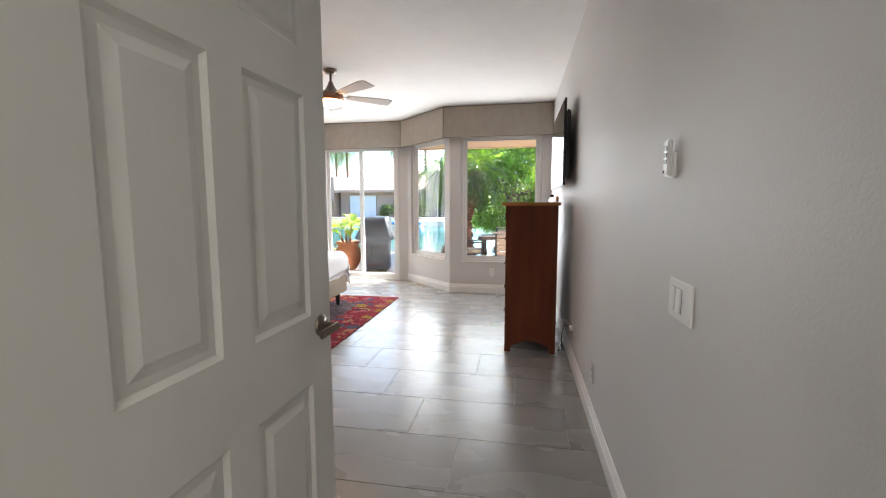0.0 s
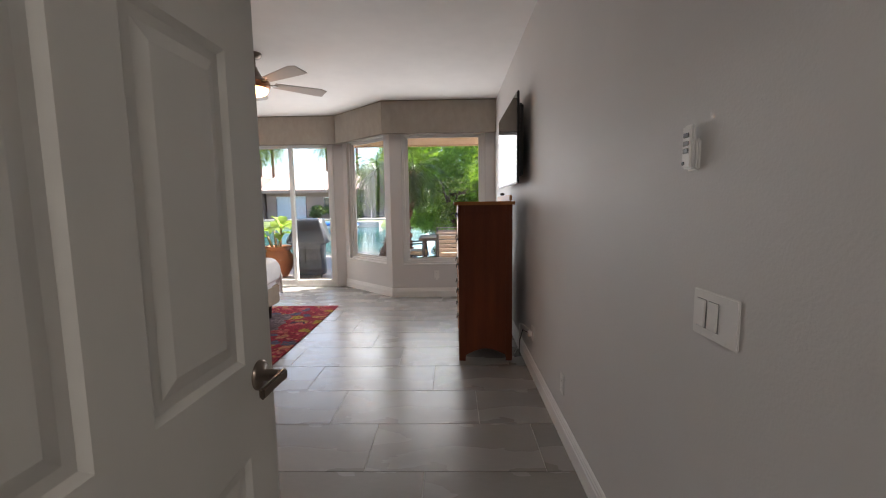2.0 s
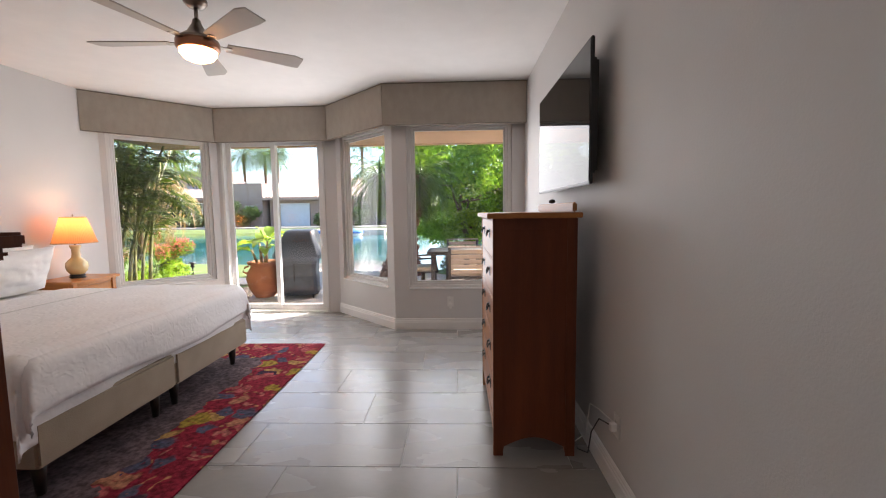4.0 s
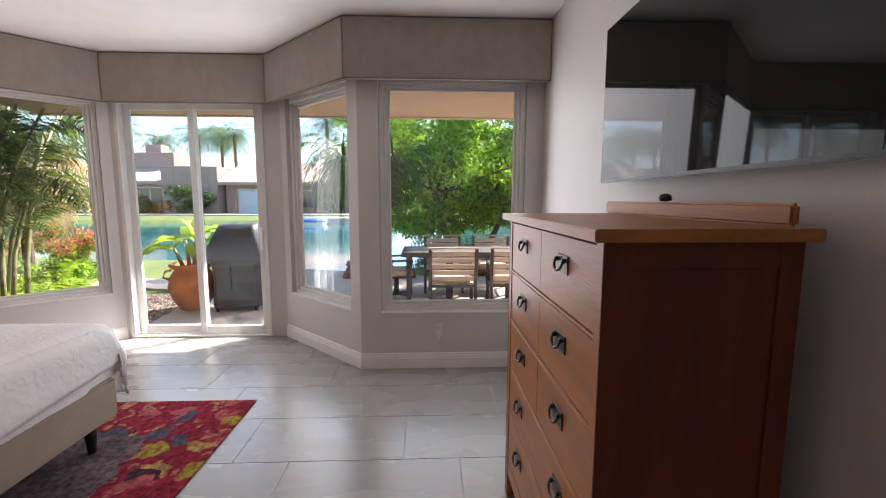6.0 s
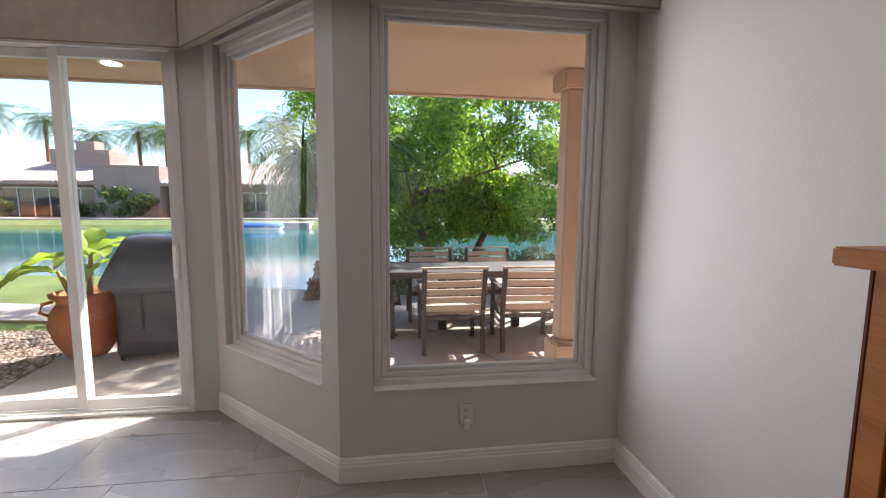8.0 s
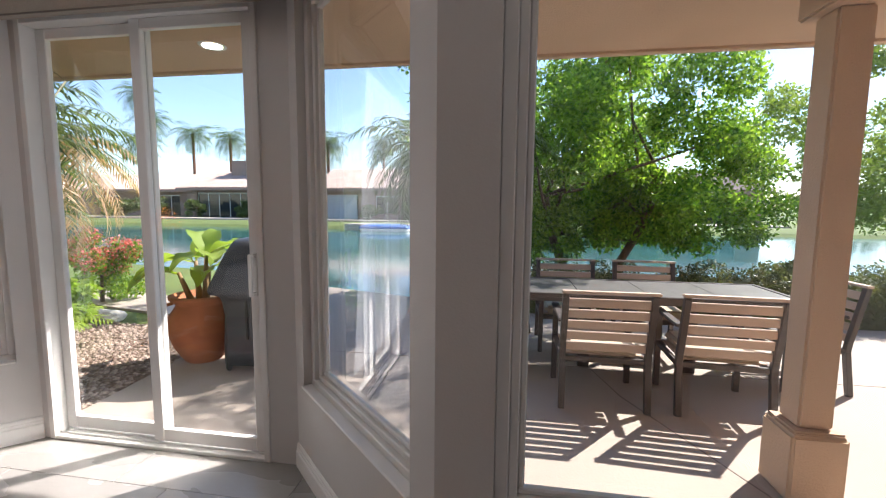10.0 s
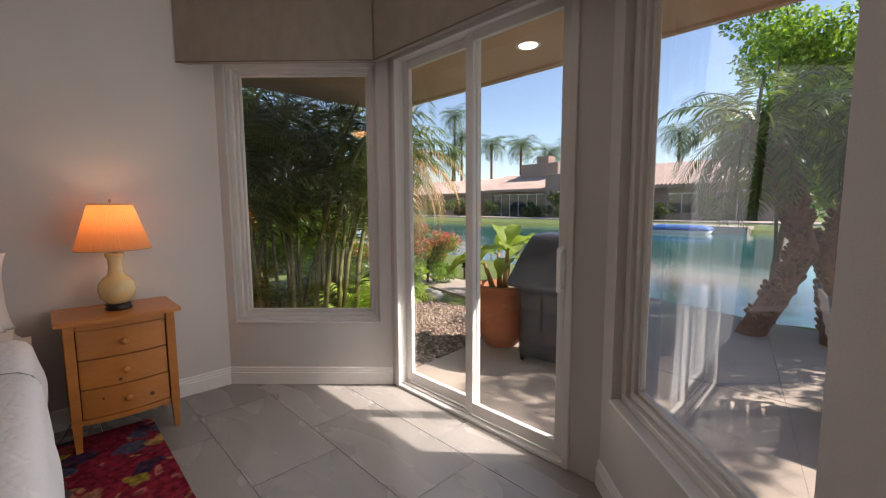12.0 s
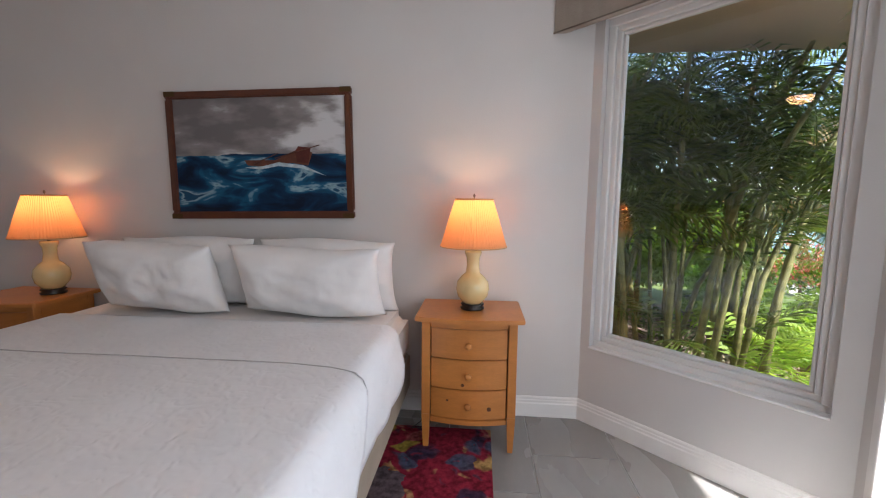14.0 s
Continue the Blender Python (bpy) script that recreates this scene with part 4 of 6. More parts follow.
def table_lamp(x, y, label):
    t = thing("table_lamp", x, y, 0.7395, label, "table lamp", group="lamps on the nightstands")
    turned("wooden_stand", M_LEG, t, [(0.062, 0.0), (0.068, 0.008), (0.055, 0.018), (0.066, 0.028), (0.06, 0.034)], 24)
    turned("ceramic_base", M_CREAM, t, [(0.05, 0.0345), (0.06, 0.045), (0.084, 0.075), (0.093, 0.115), (0.087, 0.155), (0.062, 0.187), (0.040, 0.205), (0.034, 0.25), (0.036, 0.29), (0.047, 0.315), (0.044, 0.33)], 32)
    turned("neck", M_NICKEL, t, [(0.008, 0.3302), (0.008, 0.43)], 10)
    bm = bmesh.new()
    lathe(bm, [(0.182, 0.355), (0.176, 0.365), (0.104, 0.605)], 144, ripple=0.018, nrip=1)
    part("shade", bm, M_SHADE, t, "pleated amber fabric shade")
    turned("shade_trim", M_BRAID, t, [(0.1835, 0.349), (0.1855, 0.352), (0.1840, 0.3545)], 48, cap=False)
    turned("shade_trim", M_BRAID, t, [(0.1045, 0.6055), (0.1065, 0.610), (0.1045, 0.614)], 48, cap=False)
    turned("finial", M_NICKEL, t, [(0.003, 0.59), (0.003, 0.62), (0.008, 0.628), (0.004, 0.64)], 10)
    turned("bulb", M_WARM, t, [(0.012, 0.4302), (0.03, 0.46), (0.032, 0.48), (0.02, 0.51), (0.004, 0.52)], 16)
    p = lamp("bulb_light", "POINT", 0.85, (1.0, 0.56, 0.29), radius=0.03)
    p.location = (x, y, 0.7395 + 0.53)
    return t


table_lamp(-3.84, 6.47, "lit cream ceramic lamp with pleated amber shade beside the window")
table_lamp(-3.88, 3.85, "lit cream ceramic lamp with pleated amber shade beyond the bed")
cl = thing("lamp_cord", -3.9, 6.15, 0.0, "black lamp cord lying on the floor between bed and nightstand", "cable")
bm = bmesh.new(); tube(bm, [(-0.13, 0.18, 0.16), (-0.08, 0.10, 0.12), (-0.0, 0.02, 0.017), (0.08, -0.02, 0.0175), (0.06, 0.06, 0.0175), (-0.06, 0.1, 0.0175)], 0.003, seg=6); part("cord", bm, M_BLACK, cl)

# ---- painting ----
pic = thing("framed_painting", XL + 0.001, 5.133, 1.61, "dark-framed sea painting of a red-brown boat on blue waves", "painting")
pic.matrix_world = pose(XL + 0.001, 5.133, 1.61, 0.9)
PW, PH = 0.595, 0.392
M_PF = mat("dark_wood_frame", (0.10, 0.030, 0.014), 0.35, var=0.25, scale=9, coat=0.3)
for nm, y0, y1, z0, z1 in (("frame_rail", -PW, PW, PH - 0.045, PH), ("frame_rail", -PW, PW, -PH, -PH + 0.045), ("frame_rail", -PW, -PW + 0.045, -PH + 0.0451, PH - 0.0451), ("frame_rail", PW - 0.045, PW, -PH + 0.0451, PH - 0.0451)):
    bx(nm, M_PF, pic, 0, 0.03, y0, y1, z0, z1, 0.007, 2)
for sy in (-1, 1):
    for sz in (-1, 1):
        bm = bmesh.new()
        box(bm, 0.0302, 0.0325, min(sy * PW, sy * (PW - 0.07)), max(sy * PW, sy * (PW - 0.07)), min(sz * PH, sz * (PH - 0.03)), max(sz * PH, sz * (PH - 0.03)), 0.0005)
        part("brass_corner", bm, M_BRASS, pic)
M_PAINT = bpy.data.materials.new("oil_paint_sea")
M_PAINT.use_nodes = True
n, l = M_PAINT.node_tree.nodes, M_PAINT.node_tree.links
b = n["Principled BSDF"]; b.inputs["Roughness"].default_value = 0.6; b.inputs["Specular IOR Level"].default_value = 0.2
tc = n.new("ShaderNodeTexCoord"); s3 = n.new("ShaderNodeSeparateXYZ"); l.new(tc.outputs["Object"], s3.inputs[0])
wv = n.new("ShaderNodeTexNoise"); wv.inputs["Scale"].default_value = 3.5; wv.inputs["Detail"].default_value = 5; wv.inputs["Distortion"].default_value = 0.8
mp = n.new("ShaderNodeMapping"); mp.inputs["Scale"].default_value = (1, 1.0, 2.6); mp.inputs["Rotation"].default_value = (radians(-14), 0, 0)
l.new(tc.outputs["Object"], mp.inputs[0]); l.new(mp.outputs[0], wv.inputs[0])
sea = ramp_of(wv.outputs[0], [(0.34, (0.004, 0.010, 0.028)), (0.47, (0.006, 0.035, 0.085)), (0.57, (0.012, 0.10, 0.19)), (0.63, (0.26, 0.40, 0.46)), (0.665, (0.01, 0.06, 0.13))], "LINEAR")
cl_ = n.new("ShaderNodeTexNoise"); cl_.inputs["Scale"].default_value = 3.0; cl_.inputs["Detail"].default_value = 5; l.new(mp.outputs[0], cl_.inputs[0])
cb = n.new("ShaderNodeMath"); cb.operation = "MULTIPLY_ADD"; cb.inputs[1].default_value = 0.16; l.new(s3.outputs[1], cb.inputs[0]); l.new(cl_.outputs[0], cb.inputs[2])
skyc = ramp_of(cb.outputs[0], [(0.38, (0.17, 0.155, 0.155)), (0.52, (0.27, 0.25, 0.245)), (0.64, (0.62, 0.62, 0.62))], "LINEAR")
ad = n.new("ShaderNodeMath"); ad.operation = "MULTIPLY_ADD"; ad.inputs[1].default_value = 0.06; l.new(wv.outputs[0], ad.inputs[0]); l.new(s3.outputs[2], ad.inputs[2])
gt = n.new("ShaderNodeMath"); gt.operation = "GREATER_THAN"; gt.inputs[1].default_value = 0.035; l.new(ad.outputs[0], gt.inputs[0])
mx_ = n.new("ShaderNodeMix"); mx_.data_type = "RGBA"
l.new(gt.outputs[0], mx_.inputs[0]); l.new(sea.outputs[0], mx_.inputs[6]); l.new(skyc.outputs[0], mx_.inputs[7]); l.new(mx_.outputs[2], b.inputs["Base Color"])
bx("canvas", M_PAINT, pic, 0.004, 0.016, -PW + 0.044, PW - 0.044, -PH + 0.044, PH - 0.044, 0)
M_BOAT = mat("painted_boat", (0.12, 0.04, 0.022), 0.5, var=0.3, scale=20)
raw("painted_boat_shape", [(0.0172, y, z) for y, z in ((-0.10, -0.03), (0.10, -0.032), (0.25, 0.034), (0.34, 0.012), (0.31, -0.068), (0.2, -0.05), (0.02, -0.072), (-0.08, -0.062))], [(0, 7, 6, 5, 4, 3, 2, 1)], M_BOAT, pic, label="red-brown boat hull")
raw("painted_foam", [(0.0174, y, z) for y, z in ((-0.10, -0.075), (0.02, -0.068), (0.12, -0.045), (0.28, -0.066), (0.42, -0.13), (0.27, -0.085), (0.12, -0.068), (0.0, -0.088))], [tuple(range(7, -1, -1))], mat("painted_foam", (0.45, 0.55, 0.58), 0.5, var=0.3, scale=30), pic)

for ya, za, yb, zb in ((0.10, -0.02, 0.385, 0.055), (-0.04, -0.055, 0.12, 0.01)):
    bm = bmesh.new(); tube(bm, [(0.0182, ya, za), (0.0182, yb, zb)], 0.0028, seg=4); part("painted_oar", bm, M_BOAT, pic)
raw("painted_stern", [(0.0178, y, z) for y, z in ((0.23, 0.02), (0.25, 0.05), (0.33, 0.04), (0.31, -0.055), (0.24, -0.045))], [(4, 3, 2, 1, 0)], mat("painted_stern", (0.09, 0.018, 0.012), 0.5, var=0.3, scale=20), pic, label="dark red boat stern")

# unseen hall fixture, assumed and added to light the door from behind
hl = thing("hall_light", 0.0, -0.35, H, "assumed flush white ceiling light in the hall, added out of view", "ceiling light")
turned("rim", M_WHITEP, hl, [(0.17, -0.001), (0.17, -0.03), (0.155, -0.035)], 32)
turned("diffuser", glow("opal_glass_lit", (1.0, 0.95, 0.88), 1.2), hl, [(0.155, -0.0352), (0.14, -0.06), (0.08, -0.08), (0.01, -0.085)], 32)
hp = lamp("hall_fill", "AREA", 3.0, (1.0, 0.95, 0.90), size=0.5)
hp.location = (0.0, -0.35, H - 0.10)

# ---- outdoors: ground, water, patio ----
def shore(x):
    return float(np.interp(x, [-200, -12, -6, -4.2, -1.7, -0.7, 0.5, 5, 40, 200], [16, 15.5, 14.5, 13.5, 12.6, 12.9, 14.2, 14.6, 16, 16]))


xs = sorted(set([-900, -300, -120, -60, -30, -20] + [round(-14 + 0.5 * k, 2) for k in range(57)] + [20, 30, 60, 120, 300, 900]))
offs = [-3, -0.6, -0.1, 0.25, 0.6, 3]
rowsy = [-900, -200, -40, -4, 4, 8, 10]
vs, fs = [], []
cols_y = []
for x in xs:
    s = shore(x)
    col = [(y, -0.12) for y in rowsy] + [(s - 1.2, -0.12), (s - 0.05, -0.14), (s + 0.12, -0.7), (s + 2, -1.3), (33.5, -1.3), (35.5, -0.55), (36.3, -0.2), (38, -0.05), (60, 0.1), (120, 0.2), (400, 0.2), (1500, 0.2)]
    cols_y.append(len(col))
    vs += [(x, y, z) for y, z in col]
k_ = cols_y[0]
for i in range(len(xs) - 1):
    for j in range(k_ - 1):
        fs.append((i * k_ + j, (i + 1) * k_ + j, (i + 1) * k_ + j + 1, i * k_ + j + 1))
raw("ground", vs, fs, M_GRASS, kind="structure")
raw("water", [(-400, 11.5, -0.42), (400, 11.5, -0.42), (400, 35.9, -0.42), (-400, 35.9, -0.42)], [(0, 1, 2, 3)], M_WATER, kind="structure")


def slab(name, pts, z0, z1, material, kind="structure"):
    bm = bmesh.new()
    a = [bm.verts.new((x, y, z0)) for x, y in pts]
    b = [bm.verts.new((x, y, z1)) for x, y in pts]
    bm.faces.new(list(reversed(a))); bm.faces.new(b)
    for i in range(len(pts)):
        bm.faces.new((a[i], a[(i + 1) % len(pts)], b[(i + 1) % len(pts)], b[i]))
    bmesh.ops.recalc_face_normals(bm, faces=bm.faces)
    return part(name, bm, material, kind=kind)


# the patio in panels with saw joints between them
pan = [[(-0.60, 7.26), (0.90, 7.26), (2.2, 7.26), (7.5, 7.26), (7.5, 11.75), (-0.1, 11.75), (-0.9, 12.3), (-1.6, 12.35)],
       [(-3.45, 8.16), (-1.50, 8.145), (-0.604, 7.28), (-1.604, 12.35), (-4.3, 13.2), (-3.9, 10.6), (-3.55, 9.3)]]
slab("patio", pan[0], -0.25, -0.08, M_CONC)
slab("patio", pan[1], -0.25, -0.08, M_CONC)
M_JOINT = mat("saw_joint", (0.20, 0.16, 0.14), 0.95)
for p, q in (((0.35, 9.35), (1.15, 7.5)), ((0.35, 9.35), (-0.2, 11.7)), ((-3.4, 9.9), (7.4, 9.9))):
    m, L = seg_frame(p, q)
    bx("expansion_joint", M_JOINT, None, 0, L, -0.004, 0.004, -0.0799, -0.0785, 0, m=m, kind="structure")
slab("garden_path", [(-3.95, 10.7), (-4.05, 11.5), (-5.4, 11.75), (-8.5, 12.4), (-14, 12.8), (-14, 12.1), (-8.4, 11.5), (-5.5, 10.95)], -0.2, -0.085, M_CONC)
slab("gravel_bed", [(-3.46, 8.0), (-3.56, 9.3), (-3.92, 10.45), (-5.3, 10.4), (-7.5, 9.6), (-8.5, 6.0), (-4.3, 6.0), (-4.3, 7.2)], -0.2, -0.10, M_SOIL)
# pebbles
rnd = random.Random(4)
vs, fs = [], []
poly = [(-3.46, 8.0), (-3.56, 9.3), (-3.92, 10.45), (-5.3, 10.4), (-7.0, 9.6), (-7.0, 8.0)]


def inside(x, y, pg):
    c = False
    for (x0, y0), (x1, y1) in zip(pg, pg[1:] + pg[:1]):
        if (y0 > y) != (y1 > y) and x < (x1 - x0) * (y - y0) / (y1 - y0) + x0:
            c = not c
    return c


for _ in range(9000):
    x, y = rnd.uniform(-7.0, -3.4), rnd.uniform(7.6, 10.5)
    if not inside(x, y, poly):
        continue
    r = rnd.uniform(0.012, 0.032)
    a = rnd.uniform(0, 3.14)
    o = len(vs)
    for k in range(5):
        t_ = a + k * 2 * math.pi / 5
        vs.append((x + r * math.cos(t_) * rnd.uniform(0.8, 1.3), y + r * math.sin(t_), -0.10 + r * 0.25))
    vs.append((x, y, -0.10 + r * 0.85)); vs.append((x, y, -0.105))
    for k in range(5):
        fs.append((o + k, o + (k + 1) % 5, o + 5)); fs.append((o + (k + 1) % 5, o + k, o + 6))
M_PEB = bpy.data.materials.new("pebbles")
M_PEB.use_nodes = True
n, l = M_PEB.node_tree.nodes, M_PEB.node_tree.links
ge = n.new("ShaderNodeNewGeometry")
cr = n.new("ShaderNodeValToRGB")
cr.color_ramp.elements[0].color, cr.color_ramp.elements[1].color = (0.16, 0.10, 0.075, 1), (0.46, 0.36, 0.29, 1)
l.new(ge.outputs["Random Per Island"], cr.inputs[0]); l.new(cr.outputs[0], n["Principled BSDF"].inputs["Base Color"])
n["Principled BSDF"].inputs["Roughness"].default_value = 0.9
raw("gravel", vs, fs, M_PEB, kind="stuff")

# ---- roof over the patio ----
SOF = 2.43
slab("patio_roof", [(7.5, 7.21), (-0.69, 7.21), (-1.57, 8.07), (-3.24, 8.07), (-4.15, 7.16), (-4.15, 5.0), (-4.85, 5.0), (-4.85, 9.14), (7.5, 9.14)], SOF, SOF + 0.10, M_STUCCO)
bx("roof_fascia", M_STUCCO, None, -4.95, 7.6, 9.141, 9.20, SOF - 0.02, SOF + 0.28, 0.005, kind="structure")
slab("roof", [(8.0, -2.0), (8.0, 9.20), (-4.95, 9.20), (-4.95, -2.0)], 2.86, 2.98, M_ROOF)
bx("house_wall_exterior", M_STUCCO, None, XR + 0.2, 7.5, 7.22, 7.30, -0.2, SOF - 0.001, 0, kind="structure")
rc = thing("recessed_light", -2.52, 8.69, SOF, "lit round recessed light in the patio ceiling", "recessed light")
turned("trim_ring", M_WHITEP, rc, [(0.062, -0.001), (0.085, -0.004), (0.088, -0.0005)], 28, cap=False)
turned("lens", M_RECESS, rc, [(0.0615, -0.004), (0.02, -0.002)], 28)
col = thing("patio_column", 0.99, 8.36, -0.08, "peach stucco square patio column on a wider pedestal", "column")
bx("pedestal", M_STUCCO, col, -0.128, 0.128, -0.128, 0.128, 0, 0.355, 0.015, 3)
bx("pedestal_cap", M_STUCCO, col, -0.116, 0.116, -0.116, 0.116, 0.3552, 0.372, 0.010, 2)
bx("shaft", M_STUCCO, col, -0.079, 0.079, -0.079, 0.079, 0.3722, 2.37, 0.012, 2)
bx("capital", M_STUCCO, col, -0.13, 0.13, -0.13, 0.13, 2.3702, SOF + 0.0795, 0.012, 2)


# ---- patio furniture ----
def slat_chair(label):
    """Faces +y; the back is towards -y."""
    t = thing("patio_chair", 0, 0, -0.08, label, "patio chair", group="patio chairs round the table")
    for sx in (-1, 1):
        x = sx * 0.295
        bm = bmesh.new()
        pts = [(x, -0.07, 0.0), (x, -0.02, 0.36), (x, -0.03, 0.44), (x, -0.12, 0.86)]
        for p, q in zip(pts, pts[1:]):
            d = Vector(q) - Vector(p)
            mm = Matrix.Translation(p) @ d.to_track_quat("Z", "Y").to_matrix().to_4x4()
            box(bm, -0.022, 0.022, -0.02, 0.02, 0, d.length, 0.003, m=mm)
        part("back_leg", bm, M_FRAME, t)
        bx("front_leg", M_FRAME, t, x - 0.022, x + 0.022, 0.46, 0.50, 0, 0.62, 0.003)
        bx("armrest", M_FRAME, t, x - 0.03, x + 0.03, 0.0, 0.54, 0.621, 0.645, 0.006, 2)
        bx("side_rail", M_FRAME, t, x - 0.015, x + 0.015, 0.0, 0.459, 0.34, 0.38, 0.003)
    bx("front_rail", M_FRAME, t, -0.272, 0.272, 0.465, 0.495, 0.34, 0.38, 0.003)
    bx("back_cross_rail", M_FRAME, t, -0.272, 0.272, -0.03, 0.0, 0.34, 0.38, 0.003)
    for k in range(5):
        z = 0.43 + k * 0.083
        y = -0.03 - 0.09 * (z - 0.44) / 0.42
        bx("back_slat", M_SLAT, t, -0.274, 0.274, y - 0.012, y + 0.008, z, z + 0.062, 0.004)
    bx("top_rail", M_SLAT, t, -0.325, 0.325, -0.145, -0.095, 0.862, 0.882, 0.005, 2)
    for k in range(6):
        bx("seat_slat", M_SLAT, t, -0.274, 0.274, 0.02 + k * 0.075, 0.08 + k * 0.075, 0.381, 0.395, 0.003)
    bx("seat_cushion", M_CUSH, t, -0.25, 0.25, 0.0, 0.48, 0.396, 0.47, 0.025, 3)
    return t


lab = "patio chair with wood-look back slats, taupe frame and tan cushion"
ch = slat_chair(lab)
ch.matrix_world = pose(0.17, 9.14, -0.08)
copy_thing(ch, pose(0.97, 9.14, -0.08, 0, 0, -3))
copy_thing(ch, pose(0.10, 10.75, -0.08, 0, 0, 180))
copy_thing(ch, pose(0.92, 10.75, -0.08, 0, 0, 178))
copy_thing(ch, pose(2.05, 9.95, -0.08, 0, 0, 92))
swv = thing("swivel_chair", -0.62, 9.86, -0.08, "swivel patio chair with a tan cushion at the table end", "patio chair")
swv.matrix_world = pose(-0.62, 9.86, -0.08, 0, 0, -80)
for k in range(4):
    bm = bmesh.new()
    a = radians(45 + 90 * k)
    tube(bm, [(0.03 * math.cos(a), 0.03 * math.sin(a), 0.10), (0.18 * math.cos(a), 0.18 * math.sin(a), 0.09), (0.30 * math.cos(a), 0.30 * math.sin(a), 0.018)], 0.018, seg=8)
    part("base_leg", bm, M_FRAME, swv)
turned("pedestal", M_FRAME, swv, [(0.04, 0.08), (0.035, 0.34), (0.12, 0.37)], 16)
bx("seat", M_FRAME, swv, -0.26, 0.26, -0.25, 0.25, 0.3705, 0.395, 0.006)
bx("seat_cushion", M_CUSH, swv, -0.25, 0.25, -0.23, 0.25, 0.3955, 0.47, 0.025, 3)
for k in range(5):
    bx("back_slat", M_SLAT, swv, -0.255, 0.255, -0.28 - 0.018 * k, -0.26 - 0.018 * k, 0.43 + 0.083 * k, 0.492 + 0.083 * k, 0.004)
for sx in (-1, 1):
    bm = bmesh.new(); tube(bm, [(sx * 0.275, -0.24, 0.38), (sx * 0.275, -0.35, 0.86)], 0.018, seg=6); part("back_post", bm, M_FRAME, swv)
    bm = bmesh.new(); tube(bm, [(sx * 0.285, -0.28, 0.62), (sx * 0.285, 0.2, 0.63), (sx * 0.285, 0.23, 0.38)], 0.018, seg=6); part("armrest", bm, M_FRAME, swv)

tb = thing("patio_table", 0.62, 9.95, -0.08, "long taupe patio table with a glass-smooth stone top among slatted chairs", "patio table")
M_TTOP = mat("table_top_stone", (0.11, 0.105, 0.10), 0.42, var=0.15, scale=9)
for i in range(4):
    bx("top_panel", M_TTOP, tb, -1.105 + 0.553 * i, -0.556 + 0.553 * i, -0.36, 0.36, 0.728, 0.745, 0.003)
for nm, a in (("apron", (-1.145, 1.145, -0.40, -0.365)), ("apron", (-1.145, 1.145, 0.365, 0.40)), ("apron", (-1.145, -1.11, -0.364, 0.364)), ("apron", (1.11, 1.145, -0.364, 0.364))):
    bx(nm, M_FRAME, tb, *a, 0.68, 0.75, 0.004)
for sx in (-1, 1):
    for sy in (-1, 1):
        bx("leg", M_FRAME, tb, sx * 1.05 - 0.03, sx * 1.05 + 0.03, sy * 0.32 - 0.03, sy * 0.32 + 0.03, 0, 0.679, 0.004)
for x in (-0.45, 0.45):
    bx("centre_support", M_FRAME, tb, x - 0.05, x + 0.05, -0.03, 0.03, 0.0, 0.727, 0.004)

# ---- grill under its cover ----
gr = thing("covered_grill", -2.72, 9.50, -0.08, "barbecue grill under a black cover on the patio", "grill")
gr.matrix_world = pose(-2.72, 9.50, -0.08, 0, 0, 8)


def loft(name, material, parent, sections, seed, wob, sm=True, lab_=""):
    """Rounded rectangles (cx, cy, half w, half d, z) joined upwards, with folds."""
    bm = bmesh.new()
    K = 40
    rings = []
    for cx, cy, hw, hd, z in sections:
        ring = []
        for i in range(K):
            a = 2 * math.pi * i / K
            c, s = math.cos(a), math.sin(a)
            e = 0.36
            x, y = hw * math.copysign(abs(c) ** e, c), hd * math.copysign(abs(s) ** e, s)
            w = 1 + wob * noise.noise(Vector((c * 3 + seed, s * 3, z * 1.5))) + wob * 0.6 * math.sin(9 * a + 3 * z + seed)
            ring.append(bm.verts.new((cx + x * w, cy + y * w, z + 0.2 * wob * noise.noise(Vector((c * 4, s * 4, z + seed))))))
        rings.append(ring)
    for a, b in zip(rings, rings[1:]):
        for i in range(K):
            f = bm.faces.new((a[i], a[(i + 1) % K], b[(i + 1) % K], b[i])); f.smooth = sm
    bm.faces.new(list(reversed(rings[0]))); bm.faces.new(rings[-1])
    return part(name, bm, material, parent, lab_)


cov = loft("cover", M_COVER, gr, [(0, 0, 0.295, 0.245, 0.06), (0, 0, 0.292, 0.242, 0.20), (0, 0, 0.285, 0.24, 0.35), (0, 0, 0.285, 0.24, 0.50), (0, 0, 0.295, 0.25, 0.62), (0, 0, 0.315, 0.265, 0.67), (0, 0, 0.395, 0.29, 0.69), (0, 0, 0.405, 0.295, 0.72), (0, 0, 0.395, 0.29, 0.76), (0.01, 0, 0.355, 0.275, 0.86), (0.02, 0, 0.31, 0.255, 0.97),
                                 (0.03, 0.01, 0.27, 0.23, 1.07), (0.04, 0.02, 0.245, 0.205, 1.135), (0.05, 0.02, 0.22, 0.17, 1.16), (0.05, 0.03, 0.08, 0.06, 1.165)], 2, 0.05)
bx("strap", M_BLACK, gr, -0.06, -0.035, -0.262, -0.252, 0.30, 0.66, 0.003)
